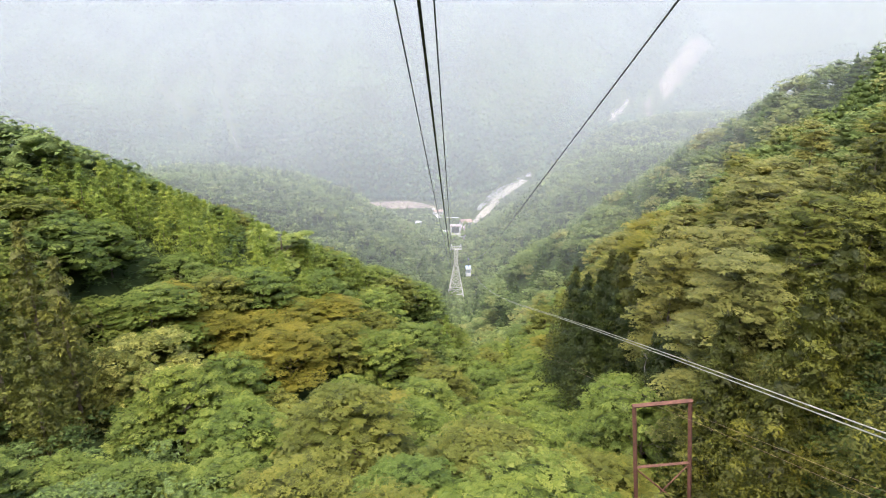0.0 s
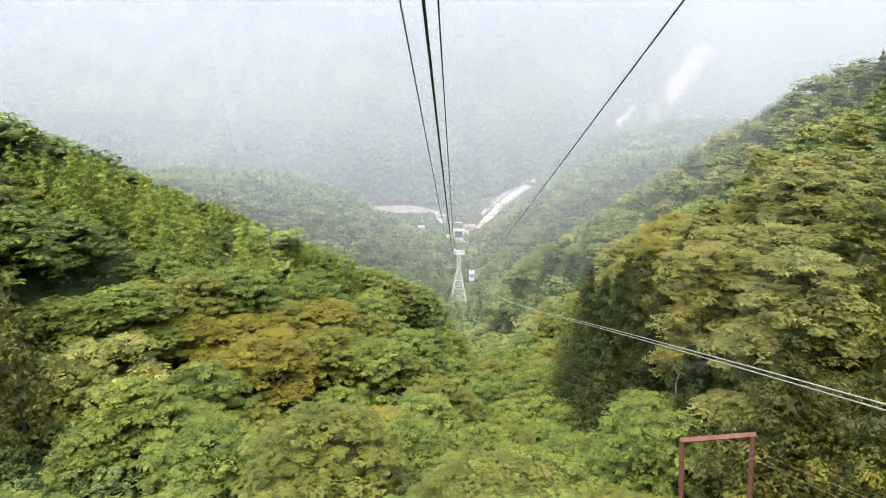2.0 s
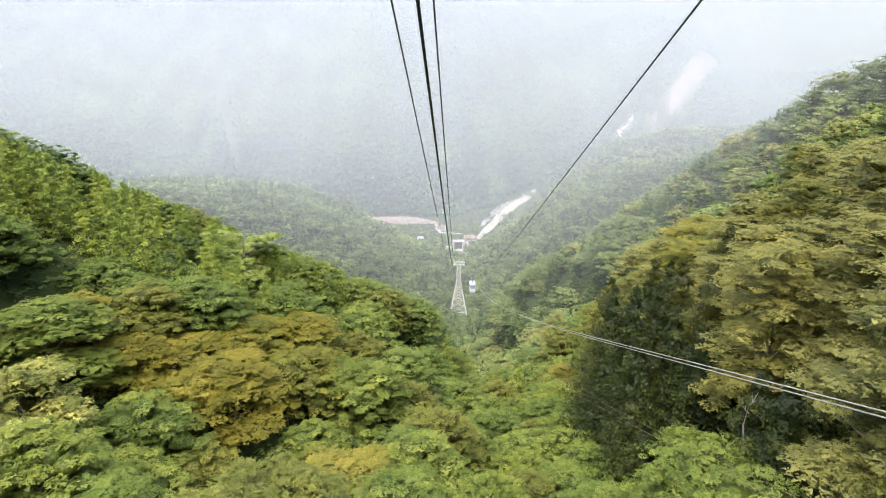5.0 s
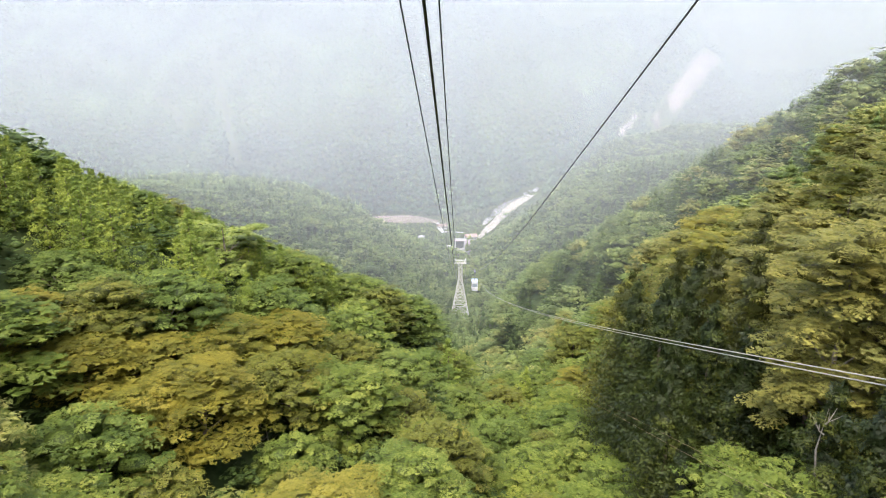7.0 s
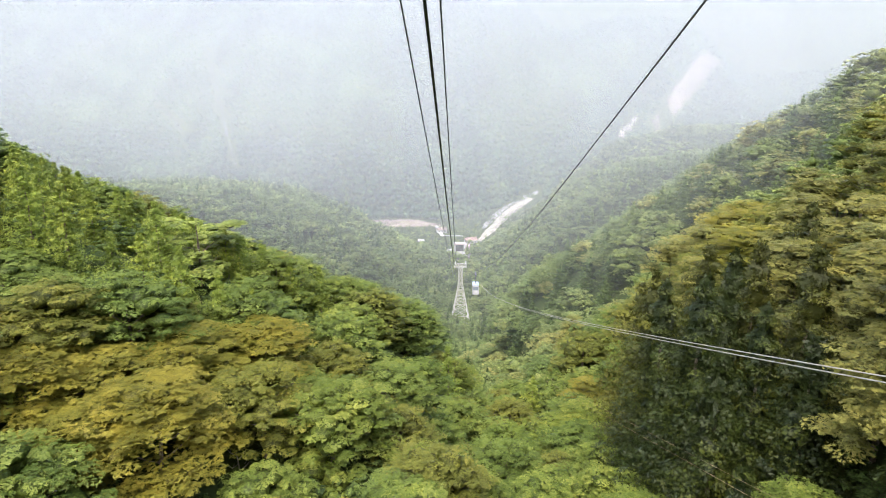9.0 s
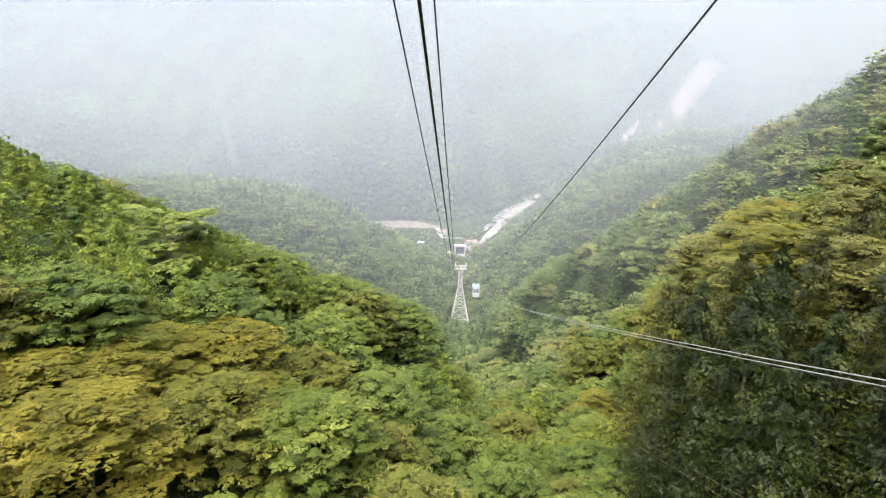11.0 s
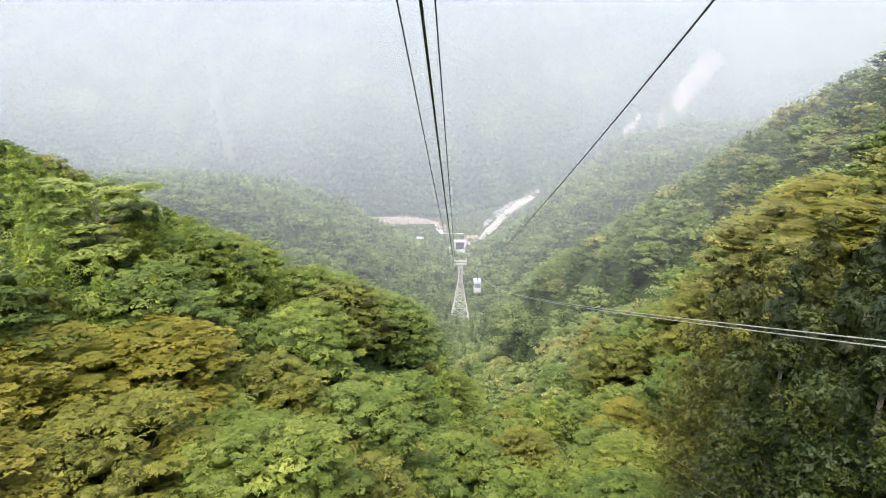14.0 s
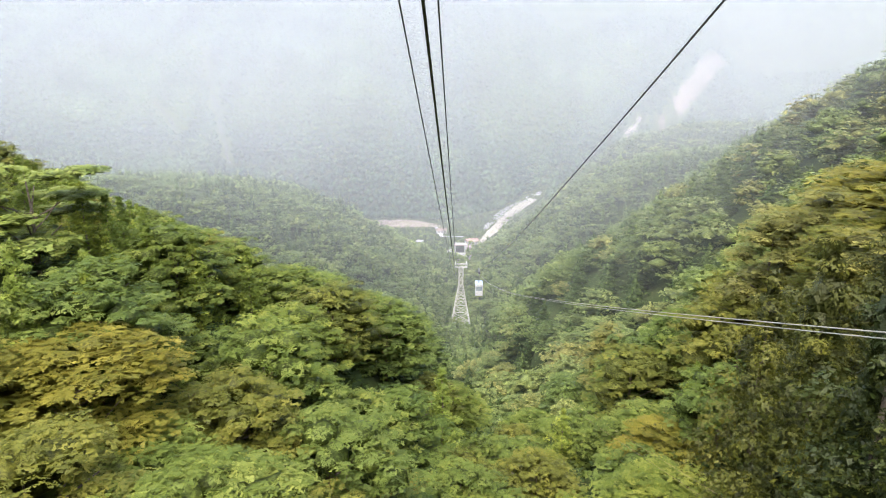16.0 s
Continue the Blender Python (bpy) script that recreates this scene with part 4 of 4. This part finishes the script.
# ---- tower ----
foot = along(10.5, 520, -41)
top = along(11.6, 520, 4)
tower = new("ropeway_tower")
tower.location = foot
H = top.z - foot.z
tagged(tower, "pale cream lattice steel ropeway tower standing in the valley woods", "tower")


def half_width(q):
    return 7.0 * (1 - q / 0.72) + 1.3 * (q / 0.72) if q < 0.72 else 1.3


levels = [0, 0.14, 0.27, 0.39, 0.5, 0.6, 0.72, 0.86, 1.0]
for sx in (-1, 1):
    for sy in (-1, 1):
        bm = bmesh.new()
        for a, b in zip((0.0, 0.72), (0.72, 1.0)):
            bar(bm, (sx * half_width(a), sy * half_width(a), a * H - (3 if a == 0 else 0)), (sx * half_width(b), sy * half_width(b), b * H), 0.6)
        part("leg", bm, TOWER_PAINT, tower)
for a, b in zip(levels, levels[1:]):
    for turn in range(4):
        bm = bmesh.new()
        wa, wb = half_width(a), half_width(b)
        bar(bm, (-wa, -wa, a * H), (wb, -wb, b * H), 0.3)
        bar(bm, (wa, -wa, a * H), (-wb, -wb, b * H), 0.3)
        bar(bm, (-wb, -wb, b * H), (wb, -wb, b * H), 0.35)
        bmesh.ops.rotate(bm, verts=bm.verts[:], matrix=Matrix.Rotation(turn * math.pi / 2, 3, "Z"))
        part("brace", bm, TOWER_PAINT, tower)
bm = bmesh.new()
for z in (0.0, 2.0):
    for y in (-1.2, 1.2):
        bar(bm, (-4.3, y, H + z), (4.3, y, H + z), 0.38)
for k in range(7):
    x = -4.3 + 8.6 / 6 * k
    for y in (-1.2, 1.2):
        bar(bm, (x, y, H), (x, y, H + 2.0), 0.22)
part("crossarm", bm, TOWER_PAINT, tower)
for x in (-3.8, 3.8):
    bm = bmesh.new()
    limb(bm, [(x, -4 + k, H + 3.4 - 0.06 * (k - 4) ** 2) for k in range(9)], [0.3] * 9, 6)
    part("saddle", bm, TOWER_PAINT, tower)
bm = bmesh.new()
block(bm, -4.5, 4.5, -1.9, 1.9, H - 0.35, H - 0.22)
part("walkway", bm, TOWER_PAINT, tower)

# ---- the other cabin ----
hang = along(10.6, 263, -4.3)
cabin = new("ropeway_cabin")
cabin.location = hang
tagged(cabin, "white and pale blue ropeway cabin hanging from its carriage", "cable car")
bm = bmesh.new()
block(bm, -1.1, 1.1, -1.9, 1.9, -6.9, -3.5, 0.18)
part("body", bm, WHITE, cabin)
bm = bmesh.new()
block(bm, -1.1, 1.1, -1.85, 1.85, -3.52, -3.32, 0.08)
part("roof", bm, CABIN_BLUE, cabin, "pale blue cabin roof")
for k in (-1, 1):
    bm = bmesh.new()
    block(bm, -0.9, 0.9, k * 1.88, k * 1.93, -5.3, -4.0)
    part("window", bm, GLASS_DARK, cabin)
    bm = bmesh.new()
    block(bm, k * 1.08, k * 1.13, -1.6, 1.6, -5.3, -4.0)
    part("window", bm, GLASS_DARK, cabin)
bm = bmesh.new()
bar(bm, (0, 0, -3.4), (0, 0, -0.2), 0.14)
bar(bm, (0, -0.9, -3.3), (0, 0, -2.4), 0.14)
bar(bm, (0, 0.9, -3.3), (0, 0, -2.4), 0.14)
part("hanger", bm, DARK, cabin)
bm = bmesh.new()
block(bm, -0.25, 0.25, -1.9, 1.9, -0.25, 0.3, 0.08)
part("carriage", bm, DARK, cabin)

# ---- rusty frame ----
frame_top = (17.3, 44.0, 213.8)
gantry = new("steel_gantry")
gantry.matrix_world = pose(*frame_top, 0, -6, 0)
tagged(gantry, "rusty steel goalpost frame standing among the trees", "frame")
for x in (-2.2, 2.2):
    bm = bmesh.new()
    bar(bm, (x, 0, -26), (x, 0, 0), 0.24)
    part("post", bm, RUST, gantry)
bm = bmesh.new()
bar(bm, (-2.35, 0, 0), (2.35, 0, 0.0), 0.28)
part("top_beam", bm, RUST, gantry)
bm = bmesh.new()
bar(bm, (-2.2, 0.0, -5.7), (2.2, 0, -5.7), 0.2)
part("cross_beam", bm, RUST, gantry)
for s in (-1, 1):
    bm = bmesh.new()
    bar(bm, (s * 2.2, 0, -5.8), (-s * 2.2, 0, -10.5), 0.1)
    part("brace", bm, RUST, gantry)


# ---- valley floor ----
def strip(name, label, line, widths, mat, category, lift=1.0, jag=0.0):
    """A band draped over the ground along (x, y) places."""
    p = np.array(line, float)
    t = np.linspace(0, len(p) - 1, 60)
    cx, cy, w = (np.interp(t, range(len(p)), v) for v in (p[:, 0], p[:, 1], widths))
    dx, dy = np.gradient(cx), np.gradient(cy)
    n = np.hypot(dx, dy)
    vs, cols = [], 6
    pr = np.random.RandomState(len(label))
    cx, cy, w = cx + jag * pr.uniform(-1, 1, 60), cy + jag * pr.uniform(-0.8, 0.8, 60), w * (pr.uniform(0.03, 1.4, 60) if jag else 1)
    for k in range(60):
        j = w[k] * (1 + 0.25 * pr.uniform(-1, 1))
        for c in range(cols):
            o = j * (c / (cols - 1) - 0.5)
            x, y = cx[k] + dy[k] / n[k] * o, cy[k] - dx[k] / n[k] * o
            vs.append((x, y, float(ground(x, y)) + lift))
    fs = [(k * cols + c, k * cols + c + 1, (k + 1) * cols + c + 1, (k + 1) * cols + c) for k in range(59) for c in range(cols - 1)]
    return tagged(new(name, mesh_from(name, vs, fs, mat, True)), label, category, kind="structure")


strip("river_bed", "pale gravel river bed winding up the valley", *BARE["river_bed"], GRAVEL, "river")
# pale boulders heaped on the river's bank
BOULDER = plain("pale_boulder_stone", (0.2, 0.2, 0.19), (0.4, 0.39, 0.37), 0.9, scale=0.2, bump=0.3)
pr = np.random.RandomState(31)
line, widths = (np.array(v, float) for v in BARE["boulder_bank"])
heap = []
for k in range(280):
    t = pr.uniform(0, len(line) - 1)
    x, y, w = (float(np.interp(t, range(len(line)), v)) for v in (line[:, 0], line[:, 1], widths))
    x, y = x + pr.uniform(-0.5, 0.5) * w, y + pr.uniform(-0.5, 0.5) * w
    size = pr.uniform(0.5, 2.0) * np.array([1.2, 1.2, 0.8])
    v = COARSE[0] * size * pr.uniform(0.75, 1.15, (12, 1)) + (x, y, float(ground(x, y)) + 0.3 * size[2])
    heap.append((v, COARSE[1], np.zeros(12)))
tagged(new("river_boulders", mesh_from("river_boulders", *joined(heap)[:2], BOULDER)), "pale boulders heaped along the river bank", "boulders", kind="stuff")
strip("field", "bare tan earth field on the valley floor", [(-125, 1040), (-60, 1035), (-10, 1018)], [40, 60, 10], FIELD, "field")
strip("lane", "pale concrete lane between the houses", [(-16, 1012), (-11, 975), (-6, 945)], [5, 5, 5], CONCRETE, "lane", 1.2)
strip("lane", "pale concrete lane crossing the valley floor", [(-6, 952), (8, 950), (24, 948)], [4, 4, 4], CONCRETE, "lane", 1.0)
strip("landslide_scar", "pale landslide scar on the far mountainside", *BARE["landslide"], SCREE, "landslide", 2)
strip("river_bed", "pale gravel reach of the river high up the valley", *BARE["upper_river"], GRAVEL, "river", 4, 4)
strip("rock_gully", "pale rocky gully running down the far mountainside", *BARE["gully"], FALL, "gully", 5, 3)
strip("rock_gully", "short pale rocky gully on the far mountainside", *BARE["short_gully"], FALL, "gully", 5, 3)


def house(name, label, x, y, w, d, h, wall, roof, turn=0.0):
    root = new(name)
    root.matrix_world = Matrix.Translation((x, y, float(ground(x, y)))) @ Matrix.Rotation(turn, 4, "Z")
    bm = bmesh.new()
    block(bm, -w / 2, w / 2, -d / 2, d / 2, -1, h)
    part("wall", bm, wall, root)
    bm = bmesh.new()
    e = 0.6
    a = [bm.verts.new(v) for v in ((-w / 2 - e, -d / 2 - e, h), (w / 2 + e, -d / 2 - e, h), (w / 2 + e, d / 2 + e, h), (-w / 2 - e, d / 2 + e, h), (-w / 2 - e, 0, h + d * 0.28), (w / 2 + e, 0, h + d * 0.28))]
    for q in ((0, 1, 5, 4), (2, 3, 4, 5), (1, 2, 5), (3, 0, 4), (3, 2, 1, 0)):
        bm.faces.new([a[k] for k in q])
    part("roof", bm, roof, root)
    for k in range(3):
        bm = bmesh.new()
        cx = (k - 1) * w * 0.3
        block(bm, cx - w * 0.07, cx + w * 0.07, -d / 2 - 0.08, -d / 2 + 0.02, h * 0.4, h * 0.75)
        part("window", bm, DARK, root)
    return tagged(root, label, "house")


house("house", "long low building with a faded red roof", 34, 905, 16, 12, 5, WHITE, PINK, 0.3)
house("house", "small white house at the wood's edge", -36, 905, 8, 7, 5, WHITE, WHITE, -0.3)
house("house", "brown-roofed house on the valley floor", -8, 975, 14, 10, 5, WHITE, BROWN, 0.2)

house("house", "low white annex house beside the valley station", 2, 852, 9, 7, 4, ROSE, WHITE, 0.1)

station = new("valley_station")
station.location = (18.5, 810, float(ground(18.5, 801)) + 7.6)
tagged(station, "white valley station building with a dark cabin opening", "station")
bm = bmesh.new()
block(bm, -9, 5, 0, 14, -2, 3)
block(bm, -9, -7, 0, 14, 3, 12)
block(bm, 3, 5, 0, 14, 3, 12)
block(bm, -7, 3, 12, 14, 3, 12)
part("wall", bm, WHITE, station)
bm = bmesh.new()
block(bm, -9.6, 5.6, -0.4, 9, 12, 12.7)
part("roof", bm, ROSE, station)
bm = bmesh.new()
# A solid dark block fills the bay and paints its shade.
block(bm, -7, 3, 1.2, 11.9, 2.9, 11.9)
part("cabin_bay", bm, DARK, station, "solid dark block painting the cabin bay's shade")
bm = bmesh.new()
block(bm, 5.05, 15, 2, 14, -2, 6)
block(bm, 5.05, 11, 4, 14, 6, 9.5)
part("annexe", bm, ROSE, station, "faded rose-painted annexe")
for k in range(3):
    bm = bmesh.new()
    block(bm, 6.2 + 3 * k, 8.0 + 3 * k, 1.9, 2.05, 2.6, 4.4)
    part("window", bm, DARK, station)
bm = bmesh.new()
block(bm, -9.5, 13.5, -9, -0.1, -8, -1.2)
part("lower_floor", bm, ROSE, station, "faded rose lower floor")
bm = bmesh.new()
block(bm, -5, 8, -9.1, -8.9, -5.2, -3.4)
part("window_band", bm, DARK, station, "long dark slot")
bm = bmesh.new()
block(bm, -10, 14.2, -9.6, -0.1, -1.2, -0.5)
part("platform", bm, CONCRETE, station)
